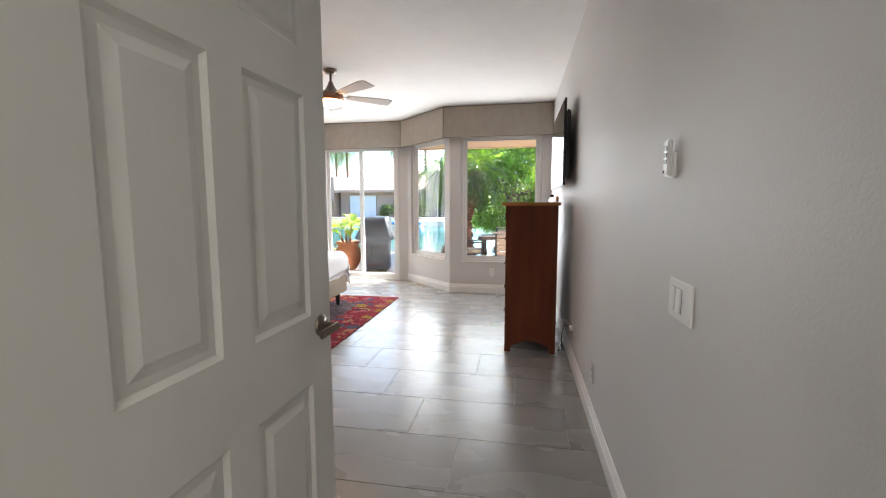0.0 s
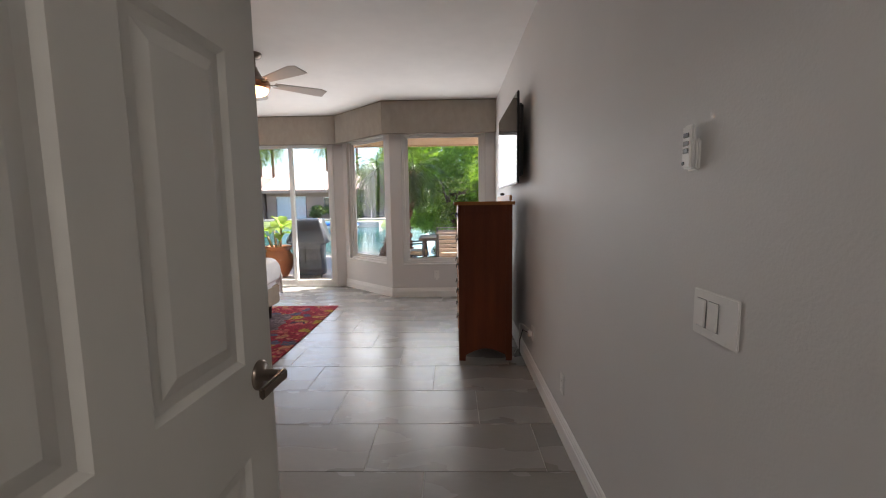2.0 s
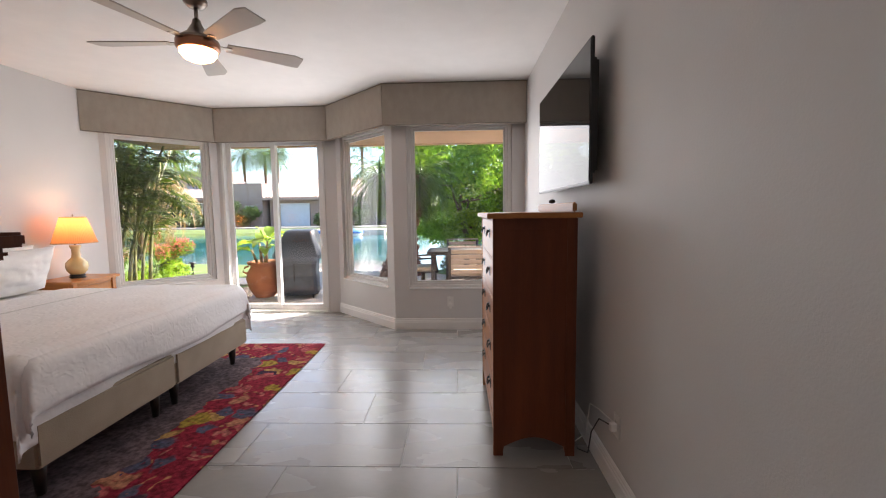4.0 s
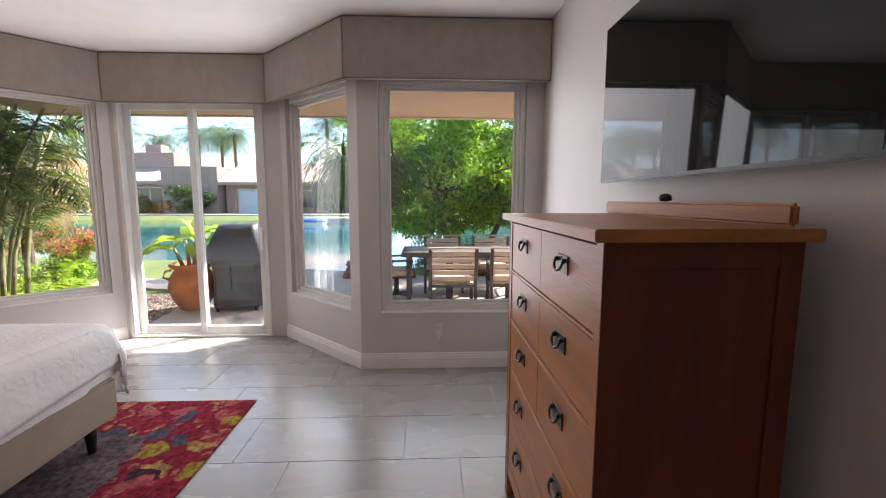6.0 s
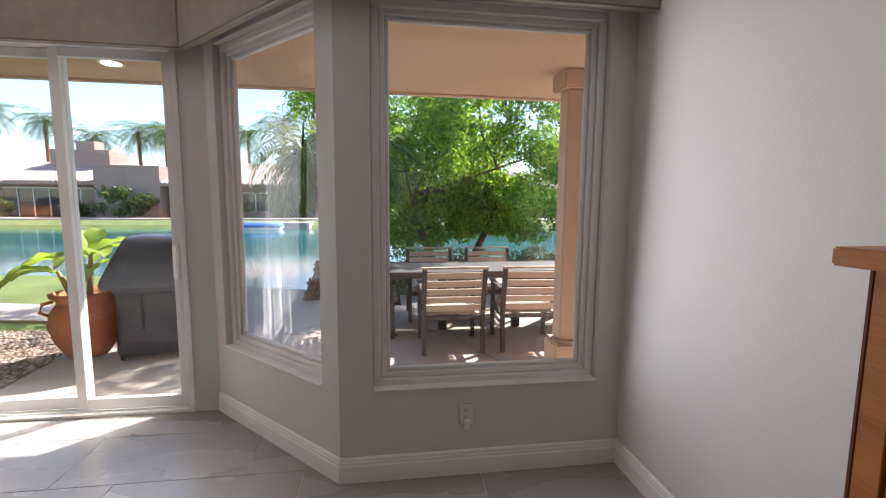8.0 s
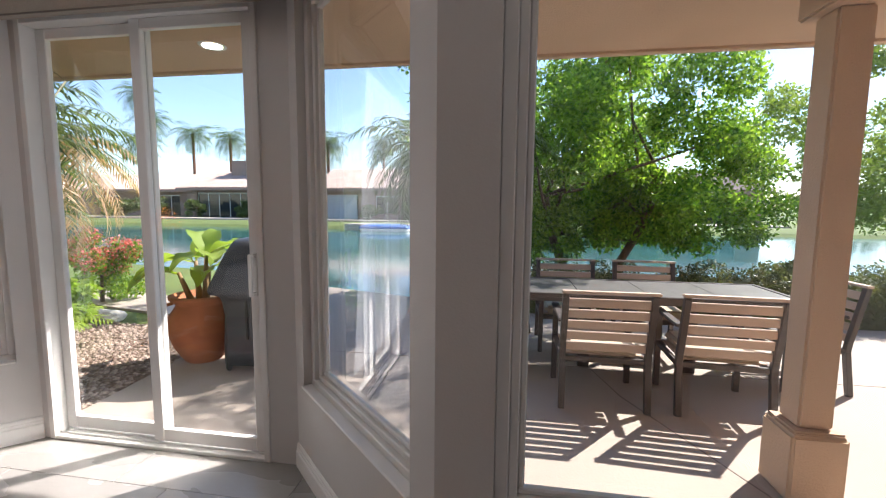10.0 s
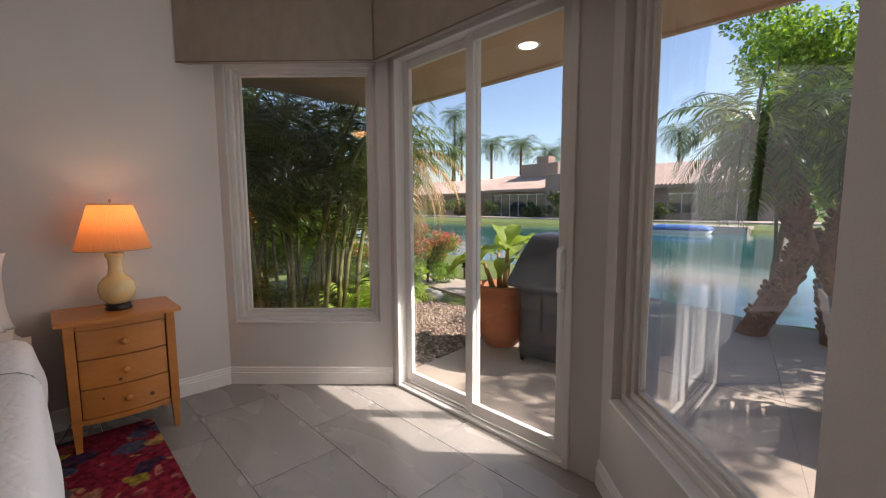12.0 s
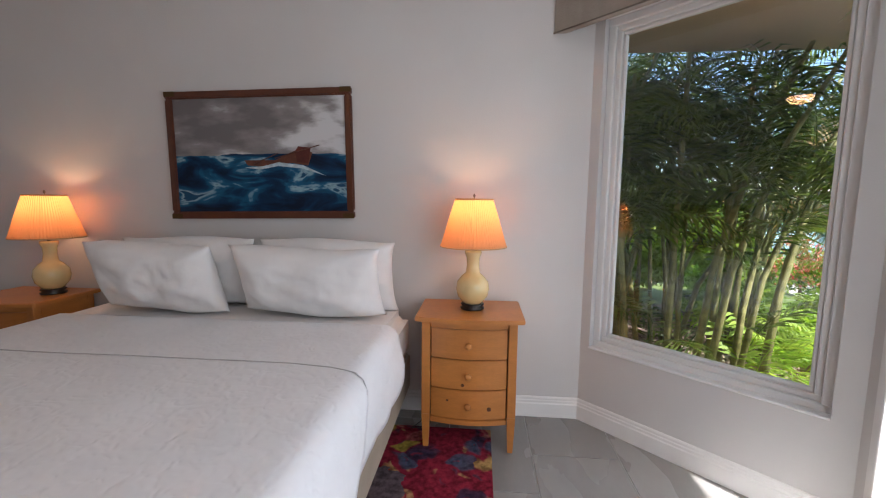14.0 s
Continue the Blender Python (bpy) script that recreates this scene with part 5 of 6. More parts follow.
for sx in (-1, 1):
    for sy in (-1, 1):
        turned("wheel", M_BLACK, gr, [(0.03, -0.012), (0.045, -0.008), (0.045, 0.008), (0.03, 0.012)], 16, pose(sx * 0.24, sy * 0.2, 0.0452, 0, 90, 0))
        bx("leg", M_BLACK, gr, sx * 0.24 - 0.0141, sx * 0.24 + 0.0141, sy * 0.2 - 0.012, sy * 0.2 + 0.012, 0.05, 0.11, 0.003)

# ---- pot with a banana plant ----
pot = thing("plant_pot", -3.36, 9.50, -0.08, "large round terracotta pot on the patio", "plant pot")
turned("pot_body", M_TERRA, pot, [(0.15, 0.0), (0.17, 0.02), (0.25, 0.16), (0.295, 0.32), (0.27, 0.44), (0.215, 0.53), (0.215, 0.55), (0.265, 0.59), (0.27, 0.62), (0.24, 0.625), (0.20, 0.56)], 40, cap=False)
for a in (0.6, 3.7):
    bm = bmesh.new()
    tube(bm, [(0.27 * math.cos(a), 0.27 * math.sin(a), 0.42), (0.33 * math.cos(a), 0.33 * math.sin(a), 0.46), (0.31 * math.cos(a), 0.31 * math.sin(a), 0.53), (0.235 * math.cos(a), 0.235 * math.sin(a), 0.55)], 0.016, seg=8)
    part("handle", bm, M_TERRA, pot)
turned("soil", M_SOIL, pot, [(0.20, 0.54), (0.205, 0.565)], 24)

M_BSTEM = mat("banana_stem", (0.32, 0.19, 0.09), 0.6, var=0.3)
ban = thing("banana_plant", -3.36, 9.50, 0.486, "young banana plant with broad light green leaves in the terracotta pot", "plant")
rnd = random.Random(11)
stems = [(-0.04, 0.02, 0.36), (0.05, -0.02, 0.42), (0.0, 0.06, 0.30), (-0.09, -0.03, 0.26)]
for i, (x, y, h) in enumerate(stems):
    bm = bmesh.new(); tube(bm, [(x, y, 0), (x * 1.5, y * 1.5, h * 0.5), (x * 2, y * 2, h)], 0.03, 0.016, 8); part("stem", bm, M_BSTEM, ban)
leaves = [(0, 205, 0.60, -0.05), (0, 170, 0.55, 0.1), (3, 190, 0.55, -0.1), (1, 15, 0.42, 0.55), (1, 60, 0.40, 0.3), (1, 320, 0.40, 0.25), (1, 250, 0.36, 0.0), (1, 180, 0.34, 1.15), (2, 110, 0.40, 0.5), (2, 290, 0.38, -0.1), (0, 95, 0.36, 0.9), (1, 100, 0.33, 1.2), (3, 240, 0.36, 0.2), (2, 30, 0.36, 0.0)]
for si, az, L, up in leaves:
    x, y, h = stems[si]
    az = radians(az)
    vs, fs = [], []
    N = 12
    p = Vector((x * 2, y * 2, h - 0.02)); el = up + 0.35
    wmax = 0.095 + 0.02 * (si % 2)
    for k in range(N + 1):
        s = k / N
        d = Vector((math.cos(az) * math.cos(el), math.sin(az) * math.cos(el), math.sin(el)))
        if k:
            p = p + d * L / N
            el -= 0.11
        side = Vector((-math.sin(az), math.cos(az), 0))
        w = wmax * (math.sin(math.pi * min(1, max(0, (s - 0.12) / 0.88)) ** 0.75) if s > 0.12 else 0.02) + 0.006
        rp = 0.012 * math.sin(17 * s + az)
        vs += [p - side * w + Vector((0, 0, 0.35 * w + rp)), p, p + side * w + Vector((0, 0, 0.35 * w - rp))]
    for k in range(N):
        o = 3 * k
        fs += [(o, o + 1, o + 4, o + 3), (o + 1, o + 2, o + 5, o + 4)]
    raw("leaf", vs, fs, M_BANANA, ban, True)


# ---- foliage ----
def leaf_cloud(centres, count, size, seed, flat=0.5):
    """Many small two-triangle leaves scattered in clumps."""
    rg = np.random.RandomState(seed)
    c = np.array([q[:3] for q in centres]); r = np.array([q[3] for q in centres])
    w = r ** 2.2; idx = rg.choice(len(c), count, p=w / w.sum())
    d = rg.normal(size=(count, 3)); d /= np.linalg.norm(d, axis=1)[:, None]
    rad = r[idx] * rg.uniform(0.35, 1.0, count) ** 0.6
    p = c[idx] + d * rad[:, None] * np.array([1, 1, 0.85])
    a = rg.normal(size=(count, 3)) + np.array([0, 0, -0.4]); a /= np.linalg.norm(a, axis=1)[:, None]
    b = np.cross(a, rg.normal(size=(count, 3))); b /= np.linalg.norm(b, axis=1)[:, None]
    s = size * rg.uniform(0.6, 1.25, count)[:, None]
    v = np.stack([p, p + a * s * 0.5 + b * s * 0.24, p + a * s, p + a * s * 0.5 - b * s * 0.24], 1).reshape(-1, 3)
    f = np.arange(count * 4).reshape(-1, 4)
    return v.tolist(), f.tolist()


def cloud(name, centres, count, size, seed, material, parent=None, label=""):
    v, f = leaf_cloud(centres, count, size, seed)
    return raw(name, v, f, material, parent, kind="stuff" if parent is None else "", label=label)


def broad_tree(x, y, z, trunks, blobs, count, size, seed, label, material=M_LEAF):
    t = thing("tree", x, y, z, label, "tree")
    rnd = random.Random(seed)
    bm = bmesh.new()
    for pts, r in trunks:
        tube(bm, pts, r, r * 0.55, 10)
        end = Vector(pts[-1])
        for k in range(7):
            tgt = Vector(blobs[rnd.randrange(len(blobs))][:3])
            st = Vector(pts[-1 - (k % 2)])
            mid = (st + tgt) / 2 + Vector((rnd.uniform(-.2, .2), rnd.uniform(-.2, .2), rnd.uniform(-0.1, .2)))
            tube(bm, [st, mid, tgt], r * 0.38, 0.012, 6)
    part("trunk", bm, M_BARK, t)
    cloud("crown", blobs, count, size, seed, material, t)
    return t


rnd = random.Random(21)


def blobs_in(cx, cy, cz, rx, ry, rz, n, rmin, rmax, seed):
    rn = random.Random(seed)
    out = []
    while len(out) < n:
        u = Vector((rn.uniform(-1, 1), rn.uniform(-1, 1), rn.uniform(-1, 1)))
        if u.length < 1:
            out.append((cx + u.x * rx, cy + u.y * ry, cz + u.z * rz, rn.uniform(rmin, rmax)))
    return out


# the last high clumps, out of view, are added to dapple the patio with shade
broad_tree(0.9, 13.2, -0.13, [([(-0.5, 0, 0), (-0.52, 0, 0.5), (-0.75, 0.1, 1.1), (-0.85, 0, 1.7)], 0.09), ([(0.35, 0.3, 0), (0.42, 0.2, 0.6), (0.75, 0.1, 1.3), (0.95, 0.1, 2.0)], 0.08)],
           blobs_in(-0.05, 0.3, 2.75, 2.5, 1.6, 2.15, 82, 0.24, 0.56, 5) + blobs_in(-0.2, 0.5, 1.15, 2.1, 0.9, 0.5, 26, 0.2, 0.38, 6) + blobs_in(1.7, 0.9, 1.6, 1.6, 0.7, 0.8, 22, 0.22, 0.42, 26) + blobs_in(1.3, -0.5, 5.3, 1.0, 0.8, 0.5, 11, 0.22, 0.40, 7), 88000, 0.085, 5, "broad leafy green tree with two trunks by the lake")
broad_tree(5.6, 15.0, -0.13, [([(-1.0, -0.2, 0), (-0.8, -0.1, 0.4), (-0.3, 0, 0.9), (0.2, 0.1, 1.6)], 0.09)],
           blobs_in(0.6, 0.2, 2.9, 2.0, 1.5, 2.0, 45, 0.25, 0.5, 9), 20000, 0.09, 9, "airy light green tree by the lake", M_LIGHTLEAF)
broad_tree(0.2, 17.5, -0.5, [([(0, 0, 0), (0.1, 0, 1.2), (0.0, 0.1, 2.2)], 0.10)],
           blobs_in(0, 0, 3.2, 3.2, 1.6, 1.9, 50, 0.35, 0.7, 12), 22000, 0.11, 12, "leafy green tree behind the first one")
broad_tree(-1.75, 13.9, -0.6, [([(0, 0, 0), (0.0, 0, 1.0), (0.1, 0.1, 2.0)], 0.07)],
           blobs_in(0.1, 0, 3.9, 0.85, 0.8, 1.7, 34, 0.22, 0.42, 17), 17000, 0.075, 17, "slender leafy tree beside the date palm")

# low hedge
hb = []
rnd = random.Random(8)
for k in range(150):
    x = -0.3 + k * 0.062
    hb.append((x, 12.0 + rnd.uniform(-0.3, 0.25), 0.34 + rnd.uniform(-0.3, 0.22), rnd.uniform(0.16, 0.27)))
hedge = thing("hedge", 0, 0, 0, "low clipped dark green hedge behind the patio table", "hedge")
cloud("foliage", hb, 60000, 0.05, 8, M_HEDGE, hedge)
bx("hedge_core", M_HEDGE, hedge, -0.2, 8.6, 11.9, 12.2, -0.12, 0.44, 0.02)


# ---- palms ----
def frond(vs, fs, base, az, el, L, droop, n, w, ll, curl=0.6, seed=0, lw=0.04):
    rn = random.Random(seed)
    p = Vector(base)
    N = n
    prev = None
    for k in range(N + 1):
        s = k / N
        d = Vector((math.cos(az) * math.cos(el), math.sin(az) * math.cos(el), math.sin(el)))
        side = Vector((-math.sin(az), math.cos(az), 0))
        up = side.cross(d) * -1
        if k:
            p = p + d * (L / N)
            el -= droop / N
        rw = w * (1 - 0.8 * s)
        o = len(vs)
        vs += [p - side * rw, p + side * rw, p + Vector((0, 0, -rw))]
        if prev is not None:
            fs.append((prev, prev + 1, o + 1, o)); fs.append((prev + 1, prev + 2, o + 2, o + 1)); fs.append((prev + 2, prev, o, o + 2))
        prev = o
        if s > 0.1:
            ln = ll * (math.sin(math.pi * min(1, 0.12 + 0.86 * s)) ** 0.6) * rn.uniform(0.85, 1.1)
            for sg in (-1, 1):
                q = (side * sg * 0.85 + d * 0.55 + Vector((0, 0, 0.25 - curl * rn.uniform(0.4, 1.2)))).normalized()
                q2 = (q + Vector((0, 0, -curl * 0.8))).normalized()
                a, m_2, e = p, p + q * ln * 0.55, p + q * ln * 0.55 + q2 * ln * 0.45
                t_ = d * (ln * lw + lw * 0.1)
                o = len(vs)
                vs += [a, m_2 - t_, m_2 + t_, e]
                fs += [(o, o + 1, o + 2), (o + 1, o + 3, o + 2)]


def palm(x, y, z, pts, r, L, nf, seed, label, nleaf=26, ll=0.5, material=M_FROND, rough=True, low=-0.9, parent=None, w=0.02):
    t = thing("palm_tree", x, y, z, label, "palm tree")
    rn = random.Random(seed)
    bm = bmesh.new()
    tube(bm, pts, r, r * 0.75, 10)
    if rough:
        P = [Vector(p) for p in pts]
        for k in range(260):
            u = rn.uniform(0.05, 1) * (len(P) - 1); i = min(int(u), len(P) - 2)
            c = P[i].lerp(P[i + 1], u - i); a = rn.uniform(0, 6.28)
            o = Vector((math.cos(a), math.sin(a), 0)) * r * 0.9
            tube(bm, [c + o * 0.8, c + o * 1.3 + Vector((0, 0, 0.05))], r * 0.24, r * 0.12, 5)
    part("trunk", bm, M_PALMBARK, t)
    vs, fs = [], []
    top = Vector(pts[-1])
    for k in range(nf):
        az = 2.399963 * k
        el = 1.25 - (1.25 - low) * (k / nf) ** 0.8
        frond(vs, fs, top, az + rn.uniform(-.2, .2), el, L * rn.uniform(0.85, 1.1), rn.uniform(1.3, 2.0), nleaf, w, ll, 0.6, seed * 100 + k)
    raw("crown", vs, fs, material, t)
    return t


palm(-1.66, 11.7, -0.13, [(0, 0, 0), (0.22, 0, 0.5), (0.42, 0.02, 1.0), (0.24, 0.05, 1.6), (-0.06, 0.05, 2.3)], 0.135, 1.25, 34, 3, "curved date palm with a rough trunk at the lake edge", 30, 0.30)
palm(-0.95, 11.8, -0.13, [(0, 0, 0), (-0.06, 0.03, 0.6), (-0.10, 0.02, 1.05), (0.08, 0, 1.6), (0.16, 0, 2.3)], 0.13, 1.2, 30, 7, "upright date palm with a rough trunk at the lake edge", 30, 0.30)

# areca palms outside the side window
rn = random.Random(31)
for c in range(10):
    cx, cy = [(-5.8, 8.95), (-5.35, 8.25), (-5.6, 8.7), (-5.75, 7.7), (-6.4, 7.4), (-6.2, 8.3), (-6.9, 8.2), (-5.3, 7.3), (-4.95, 8.35), (-5.0, 7.8)][c]
    ar = thing("areca_palm", cx, cy, -0.11, "clump of areca palm canes with dark feathery fronds beside the house", "palm")
    vs, fs = [], []
    bm = bmesh.new()
    for k in range(5):
        a, rr = rn.uniform(0, 6.28), rn.uniform(0.03, 0.38)
        x0, y0 = rr * math.cos(a), rr * math.sin(a)
        h = rn.uniform(1.7, 3.2)
        lx, ly = x0 * 2.2 + rn.uniform(-.6, .4), y0 * 2.2 + rn.uniform(-.6, .75)
        tube(bm, [(x0, y0, 0), (x0 + (lx - x0) * 0.15, y0 + (ly - y0) * 0.15, h * 0.35), (x0 + (lx - x0) * 0.5, y0 + (ly - y0) * 0.5, h * 0.7), (lx, ly, h)], rn.uniform(0.018, 0.036), 0.014, 8)
        for q in range(7):
            fq = 1 - 0.08 * q
            frond(vs, fs, (x0 + (lx - x0) * fq ** 2, y0 + (ly - y0) * fq ** 2, h * fq), rn.uniform(0, 6.28), rn.uniform(0.7, 1.45), rn.uniform(0.9, 1.4), rn.uniform(1.3, 2.3), 30, 0.005, 0.36, 0.6, c * 1000 + k * 10 + q, 0.026)
    for q in range(2):
        frond(vs, fs, (rn.uniform(-.3, .3), rn.uniform(-.3, .3), rn.uniform(0.05, 1.0)), rn.uniform(0, 6.28), rn.uniform(0.6, 1.3), rn.uniform(0.8, 1.2), rn.uniform(1.0, 1.7), 22, 0.005, 0.30, 0.5, c * 777 + q)
    part("canes", bm, M_BAMBOO, ar)
    ok = [(x + cx < XL - 0.3 or (y + cy) - (x + cx) > 7.13 - XL + 0.4) and not (z > 2.45 and x + cx > -5.1) for x, y, z in ([tuple(v) for v in vs])]
    fs = [f for f in fs if all(ok[i] for i in f)]
    raw("fronds", vs, fs, M_ARECA, ar)

# young palms in the sun at their feet
for c, (cx, cy, n_f) in enumerate(((-5.0, 8.95, 9), (-5.35, 9.5, 10), (-6.1, 9.6, 10), (-4.75, 8.55, 6))):
    ya = thing("young_palm", cx, cy, -0.11, "low young palm with bright sunlit fronds beside the gravel bed", "palm")
    vs, fs = [], []
    for q in range(n_f):
        frond(vs, fs, (rn.uniform(-.08, .08), rn.uniform(-.08, .08), rn.uniform(0.0, 0.15)), 2.4 * q, rn.uniform(0.7, 1.4), rn.uniform(0.6, 0.95), rn.uniform(1.0, 1.8), 20, 0.004, 0.24, 0.5, 4000 + c * 20 + q, 0.05)
    raw("fronds", vs, fs, M_BANANA, ya)

# date palm with dry hanging fronds beyond the gravel
dp = thing("palm_tree", -5.95, 10.0, -0.12, "palm with yellowing and dry hanging fronds beside the gravel bed", "palm tree")
bm = bmesh.new(); tube(bm, [(0, 0, 0), (0.02, 0.0, 1.1), (0.0, 0.05, 2.1)], 0.07, 0.06, 8); part("trunk", bm, M_BARK, dp)
vs, fs, v2_, f2_ = [], [], [], []
for k in range(14):
    frond(vs, fs, (0, 0.05, 2.1), 2.4 * k, 1.1 - 0.05 * k, 1.5, 1.9, 30, 0.012, 0.34, 0.7, 500 + k)
for k in range(32):
    frond(v2_, f2_, (0, 0.05, 2.05), 2.4 * k + 0.5, 0.8 - 0.04 * k, 1.5, 2.1, 30, 0.010, 0.30, 0.8, 600 + k)
raw("crown", vs, fs, M_FROND, dp); raw("dry_fronds", v2_, f2_, M_DRYFROND, dp)


# shrubs
def shrub(x, y, z, r, h, n, size, seed, label, material, petals=0):
    t = thing("shrub", x, y, z, label, "shrub")
    bl = blobs_in(0, 0, h * 0.5, r, r, h * 0.4, 14, r * 0.25, r * 0.45, seed)
    cloud("foliage", bl, n, size, seed, material, t)
    if petals:
        cloud("flowers", [(a, b, c + 0.05, d * 1.05) for a, b, c, d in bl if c > h * 0.4], petals, size * 0.8, seed + 1, M_PINK, t)
    bm = bmesh.new(); tube(bm, [(0, 0, 0), (0.02, 0, h * 0.4)], 0.03, 0.02, 6); part("stem", bm, M_BARK, t)


shrub(-6.5, 11.3, -0.12, 0.55, 1.1, 5000, 0.06, 41, "bougainvillea with pink blossoms beside the lawn", M_LEAF, 2500)
shrub(-7.6, 10.9, -0.12, 0.6, 1.0, 4000, 0.06, 43, "bougainvillea with pink blossoms beside the garden path", M_LEAF, 1800)
shrub(-5.5, 7.0, -0.12, 0.5, 0.6, 3500, 0.09, 45, "light green low shrub under the palms", M_BANANA)
shrub(-5.5, 9.75, -0.12, 0.4, 0.75, 3500, 0.10, 55, "bright green shrub at the edge of the gravel", M_BANANA)
shrub(-6.6, 9.4, -0.12, 0.5, 0.7, 3000, 0.07, 47, "light green shrub by the gravel", M_BANANA)
shrub(-7.0, 7.6, -0.12, 0.8, 2.1, 9000, 0.10, 48, "tall sunlit yellow-green shrub behind the palms", M_BANANA)
shrub(-7.8, 8.8, -0.12, 0.8, 1.5, 9000, 0.09, 49, "broad sunlit yellow-green shrub by the garden path", M_BANANA)
shrub(-7.9, 10.0, -0.12, 0.7, 1.2, 8000, 0.10, 51, "yellow-green shrub beside the bougainvillea", M_BANANA)
shrub(-9.4, 10.2, -0.12, 1.0, 2.1, 9000, 0.11, 52, "big leafy green shrub by the garden path", M_LEAF)
shrub(-6.2, 6.2, -0.12, 0.7, 1.7, 7000, 0.10, 50, "leafy yellow-green shrub beside the house", M_BANANA)
rn = random.Random(5)
for k in range(9):
    rk = thing("garden_rock", -5.5 - 0.28 * k + rn.uniform(-.06, .06), 10.75 + 0.02 * k + rn.uniform(-.08, .08) - 0.25, -0.11, "pale rounded garden rock edging the flower bed", "rock", group="rocks edging the bed")
    bm = bmesh.new()
    bmesh.ops.create_icosphere(bm, subdivisions=2, radius=rn.uniform(0.09, 0.14))
    for v in bm.verts:
        v.co *= 1 + 0.25 * noise.noise(v.co * 9 + Vector((k, 0, 0)))
        v.co.z = v.co.z * 0.65 + 0.05
    part("rock_body", bm, M_WHITEROCK, rk)
pl = thing("path_light", -6.4, 12.2, -0.12, "small black mushroom path light on the lawn", "path light")
turned("post", M_BLACK, pl, [(0.02, 0), (0.02, 0.22)], 10)
turned("louvre", M_BLACK, pl, [(0.05, 0.221), (0.055, 0.25), (0.03, 0.26), (0.055, 0.28), (0.03, 0.29), (0.055, 0.31)], 16)
turned("cap", M_BLACK, pl, [(0.08, 0.3105), (0.06, 0.34), (0.01, 0.355)], 16)


# ---- far shore ----
def house(x0, x1, y, wall_h, ridge_h, label, openings, box_=None, gable=True):
    t = thing("lake_house", x0, y, 0.0, label, "house", group="houses across the lake")
    W = x1 - x0
    bm = bmesh.new()
    s = 0.0
    for a, b, z0, z1 in openings:
        box(bm, s, a, 0, 0.3, -0.2, wall_h); box(bm, a, b, 0, 0.3, z1, wall_h)
        if z0 > 0:
            box(bm, a, b, 0, 0.3, -0.2, z0)
        s = b
    box(bm, s, W, 0, 0.3, -0.2, wall_h); box(bm, 0, 0.3, 0.3, 9, -0.2, wall_h); box(bm, W - 0.3, W, 0.3, 9, -0.2, wall_h); box(bm, 0.3, W - 0.3, 8.7, 9, -0.2, wall_h)
    part("wall", bm, M_STUCCO2, t)
    for a, b, z0, z1 in openings:
        w = bx("window", M_VINYL, t, a, b, 0.12, 0.16, z1 - 0.1, z1, 0.005)
        k = max(2, int((b - a) / 1.2))
        for i in range(k + 1):
            xx = a + (b - a) * i / k
            bx("mullion", M_VINYL, w, max(a, xx - 0.04), min(b, xx + 0.04), 0.1201, 0.16, z0 + 0.05, z1 - 0.1005, 0)
        bx("pane", M_DGLASS, w, a + 0.01, b - 0.01, 0.165, 0.18, z0 + 0.05, z1 - 0.01, 0)
    if gable:
        N = int(W / 0.32)
        bm = bmesh.new()
        for sgn, y0, y1 in ((1, -1.2, 4.5), (-1, 4.5, 10.2)):
            zA, zB = (wall_h - 0.25, ridge_h) if sgn > 0 else (ridge_h, wall_h - 0.25)
            for i in range(N):
                xa = -0.3 + (W + 0.6) * i / N; xb = -0.3 + (W + 0.6) * (i + 1) / N; xm = (xa + xb) / 2
                v = [bm.verts.new(q) for q in ((xa, y0, zA), (xm, y0, zA + 0.13), (xb, y0, zA), (xa, y1, zB), (xm, y1, zB + 0.13), (xb, y1, zB))]
                bm.faces.new((v[0], v[1], v[4], v[3])); bm.faces.new((v[1], v[2], v[5], v[4]))
        part("roof", bm, M_ROOF, t)
        bx("fascia", M_STUCCO2, t, -0.3, W + 0.3, -1.25, -1.18, wall_h - 0.5, wall_h - 0.24, 0.01)
    else:
        bx("roof", M_STUCCO2, t, 0.001, W - 0.001, 0.001, 8.999, wall_h + 0.001, wall_h + 0.15, 0.02)
    if box_:
        a, b, z = box_
        c = bx("chimney", M_STUCCO2, t, a, b, 3.0, 6.0, wall_h, z, 0.02)
        bx("chimney_cap", M_STUCCO2, c, (a + b) / 2 - 0.8, (a + b) / 2 + 0.8, 3.8, 5.2, z + 0.001, z + 0.9, 0.02)
    return t


M_DGLASS = mat("dark_far_glass", (0.03, 0.035, 0.04), 0.08, var=0.2, scale=1)
M_PALEDOOR = mat("pale_shutter", (0.55, 0.58, 0.62), 0.6)
house(-34.5, -24.8, 46, 3.3, 5.0, "stucco lake house with pale tile roof and dark glazed patio", [(1.2, 8.6, 0, 2.6)], (3.2, 8.2, 6.2))
house(-24.7, -19.6, 44, 4.3, 4.3, "flat-roofed stucco wing of a lake house", [(3.2, 4.2, 1.0, 2.2)], None, False)
h2 = house(-19.3, -5.5, 45, 3.2, 5.2, "long stucco lake house with tile roof and pale shutter door", [(1.0, 4.2, 0, 2.4), (6.0, 8.2, 0.6, 2.3), (9.6, 12.4, 0, 2.4)])
bx("shutter_door", M_PALEDOOR, h2, 1.1, 4.1, 0.05, 0.115, 0.02, 2.35, 0.01)
house(-58, -36, 49, 3.2, 5.0, "long low stucco lake house behind the palms", [(2, 6, 0, 2.4), (9, 12, 0.8, 2.3), (15, 20, 0, 2.4)])
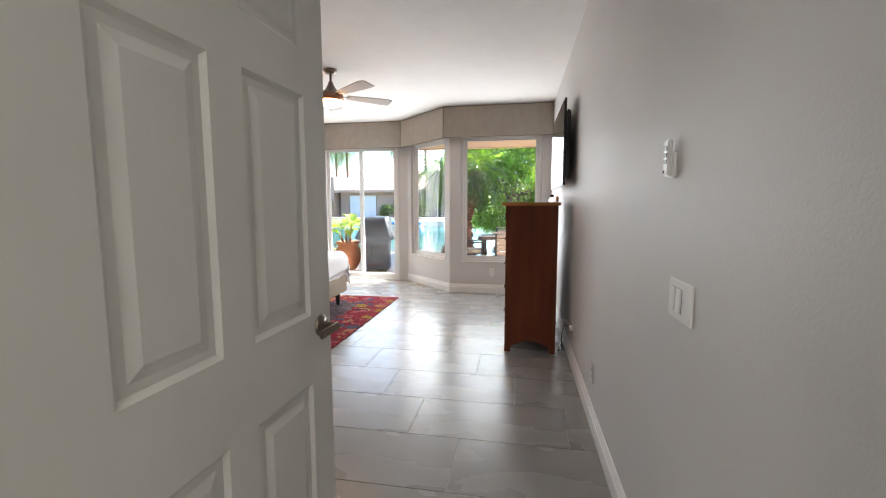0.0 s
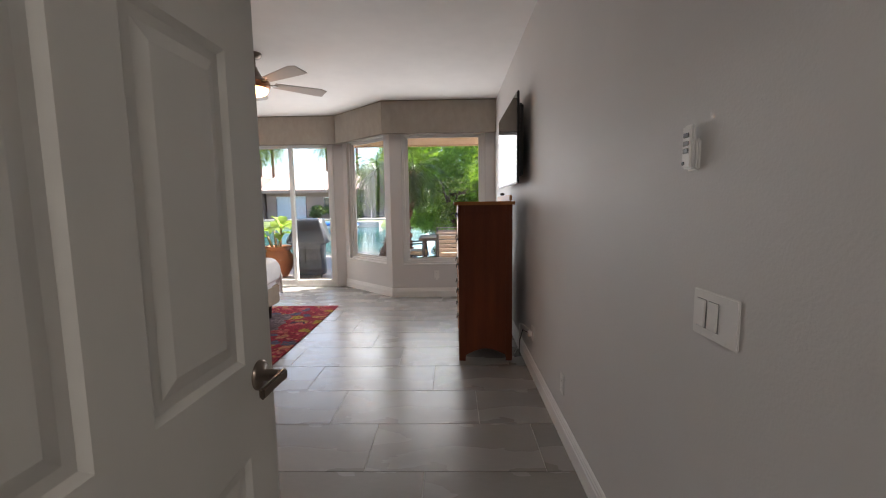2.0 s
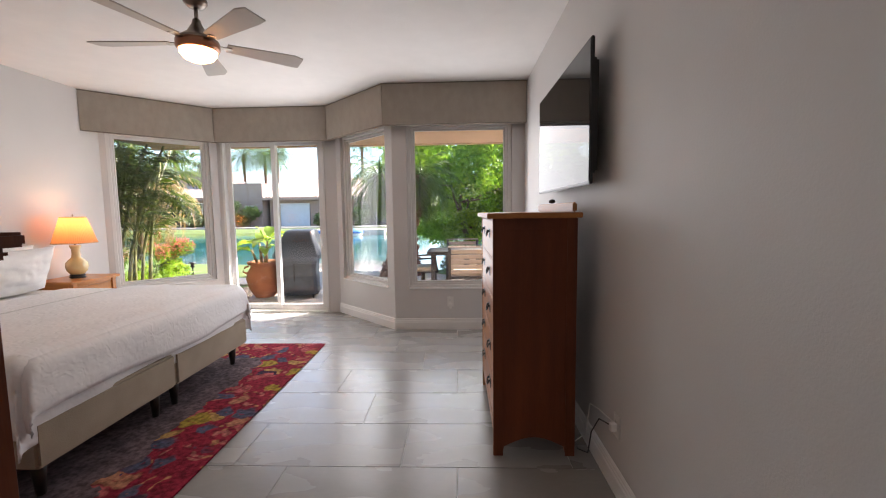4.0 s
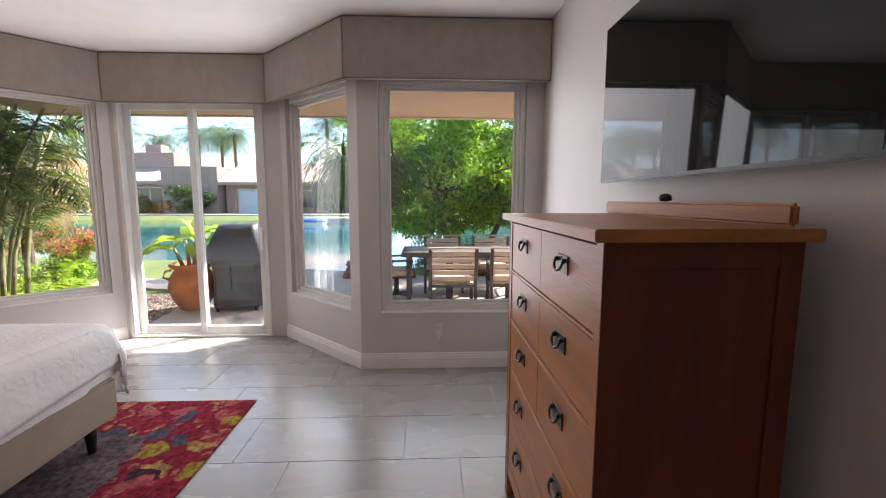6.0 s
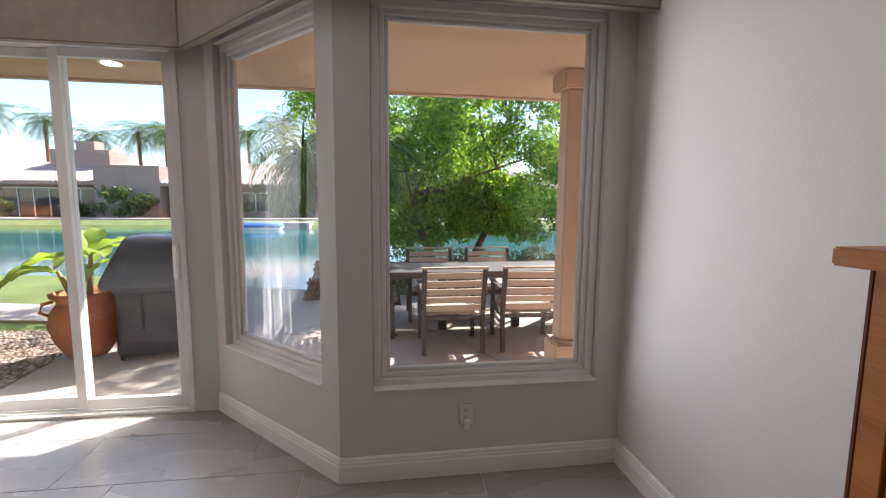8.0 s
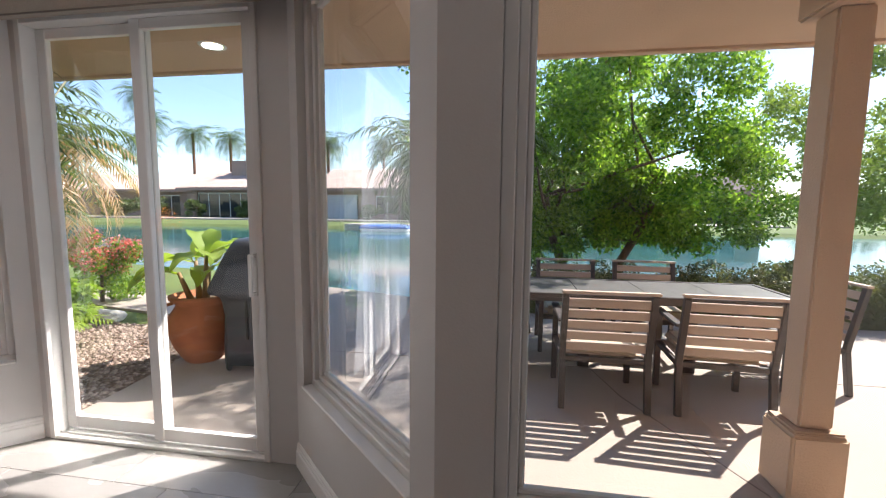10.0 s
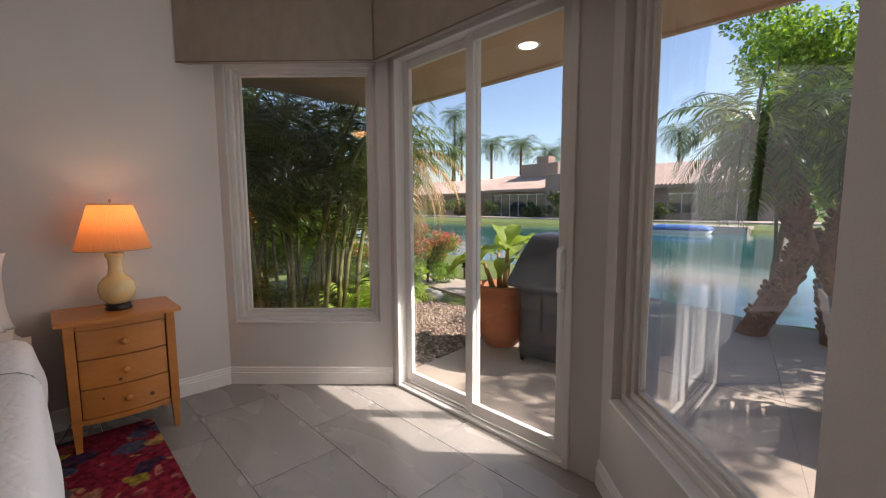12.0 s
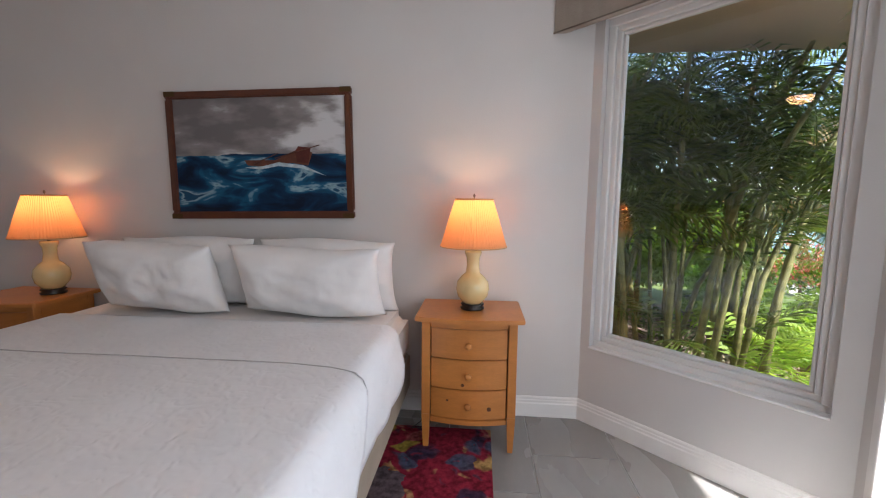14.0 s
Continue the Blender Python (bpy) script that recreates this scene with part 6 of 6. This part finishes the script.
house(2, 22, 48, 3.2, 5.0, "low stucco lake house on the far shore", [(2, 6, 0, 2.4), (9, 12, 0.8, 2.3), (14, 18, 0, 2.4)])
bx("far_patio", M_CONC, None, -60, 20, 40.5, 43.8, -0.1, 0.09, 0.02, kind="structure")
for i, (x, y, hgt) in enumerate([(-53.5, 60, 17.0), (-51.8, 60, 13.2), (-45.1, 60, 11.2), (-39.3, 60, 10.5), (-34.2, 60, 8.8), (-29.5, 60, 9.5), (-27.5, 62, 9.8), (-24, 58, 9.2), (-19, 66, 10.5), (-13, 60, 11.5), (-8, 64, 9), (-52, 58, 10), (5, 70, 11)]):
    palm(x, y, 0.05, [(0, 0, 0), (0.1, 0, hgt * 0.5), (0.0, 0.1, hgt)], 0.24, 3.7, 34, 60 + i, "tall fan-crowned palm behind the lake houses", 18, 1.1, M_FROND, False, -0.6, w=0.05)
rn = random.Random(77)
for i, (x, y, r, h) in enumerate([(-22.5, 42.6, 1.5, 3.0), (-20.4, 42.9, 1.0, 2.2), (-36, 43, 1.6, 2.8), (-39, 42, 1.4, 2.2), (-31.5, 43.4, 0.9, 2.0), (-13, 43.2, 0.9, 1.6), (-26.0, 43.5, 0.8, 1.8), (-45, 42, 1.6, 3), (-9.5, 43.4, 1.1, 2.2), (5, 44, 2, 3), (11, 44, 2.2, 3.4)]):
    shrub(x, y, 0.0, r, h, 1500, 0.28, 200 + i, "rounded desert shrub in front of the lake houses", M_FARLEAF)
far = []
for k in range(60):
    far.append((-150 + k * 5.5 + rn.uniform(-2, 2), 85 + rn.uniform(-8, 8), 2.2 + rn.uniform(-1, 1.6), rn.uniform(2, 3.8)))
cloud("far_trees", far, 26000, 0.9, 90, M_FARLEAF)
bt = thing("covered_boat", -9.2, 34.6, -0.42, "small lake boat under a bright blue cover at the far dock", "boat")
loft("hull", M_WHITEP, bt, [(0, 0, 1.5, 0.6, -0.15), (0, 0, 1.8, 0.8, 0.2)], 3, 0.0)
loft("cover", mat("blue_tarpaulin", (0.03, 0.14, 0.42), 0.6, var=0.1, bump=0.3), bt, [(0, 0, 1.85, 0.85, 0.201), (0, 0, 1.7, 0.75, 0.38), (0, 0, 1.2, 0.4, 0.5)], 5, 0.03)
bx("dock", M_CONC, None, -12.5, -5.8, 35.2, 37.0, -0.5, 0.02, 0.02, kind="structure")

# ---- floor tiles ----
TL, TP, GR = 0.914, 0.457, 0.0035


def clip(poly_, a, b, c):
    """Keeps the side of a polygon where a x + b y <= c."""
    out = []
    for p, q in zip(poly_, poly_[1:] + poly_[:1]):
        dp, dq = a * p[0] + b * p[1] - c, a * q[0] + b * q[1] - c
        if dp <= 0:
            out.append(p)
        if dp * dq < 0:
            k = dp / (dp - dq)
            out.append((p[0] + (q[0] - p[0]) * k, p[1] + (q[1] - p[1]) * k))
    return out


def tile_mesh(pts):
    cx = sum(p[0] for p in pts) / len(pts); cy = sum(p[1] for p in pts) / len(pts)
    K = len(pts)
    loc = [(x - cx, y - cy) for x, y in pts]
    inn = [(x * (1 - 0.0015 / max(0.05, math.hypot(x, y))), y * (1 - 0.0015 / max(0.05, math.hypot(x, y)))) for x, y in loc]
    me = bpy.data.meshes.new("tile")
    me.from_pydata([(x, y, -0.0038) for x, y in loc] + [(x, y, -0.0008) for x, y in loc] + [(x, y, 0.0) for x, y in inn], [],
                   [(i, (i + 1) % K, K + (i + 1) % K, K + i) for i in range(K)] + [(K + i, K + (i + 1) % K, 2 * K + (i + 1) % K, 2 * K + i) for i in range(K)] + [tuple(range(2 * K, 3 * K))])
    me.materials.append(M_TILE)
    return me, cx, cy


floor_ob = bpy.data.objects["floor"]
full = None
ln = math.hypot(0.88, 0.86)
for k in range(-9, 11):
    y0, y1 = 3.148 + TP * k + GR / 2, 3.148 + TP * (k + 1) - GR / 2
    off_x = (0.605 - 0.3047 * k) % TL
    for j in range(-6, 3):
        x0, x1 = off_x + TL * j + GR / 2, off_x + TL * (j + 1) - GR / 2
        pg = [(x0, y0), (x1, y0), (x1, y1), (x0, y1)]
        whole = list(pg)
        lim_l = XL - 0.05 if y1 > YB - 0.02 else -0.70
        for a, b, c in ((1, 0, XR + 0.05), (-1, 0, -lim_l), (0, 1, 8.02), (0, -1, 1.25)):
            pg = clip(pg, a, b, c) if len(pg) > 2 else pg
        if len(pg) > 2 and y1 > 7.27:
            pg = clip(pg, 0.86 / ln, 0.88 / ln, (0.86 * -0.72 + 0.88 * 7.14) / ln + 0.05)
        if len(pg) > 2:
            pg = clip(pg, -0.87 / ln, 0.87 / ln, (-0.87 * XL + 0.87 * 7.13) / ln + 0.05)
        if len(pg) < 3:
            continue
        if pg == whole:
            if full is None:
                full = tile_mesh(pg)[0]
            me, cx, cy = full, (x0 + x1) / 2, (y0 + y1) / 2
        else:
            me, cx, cy = tile_mesh(pg)
        o = new("tile", me)
        o.parent = floor_ob
        o.location = (cx, cy, 0)
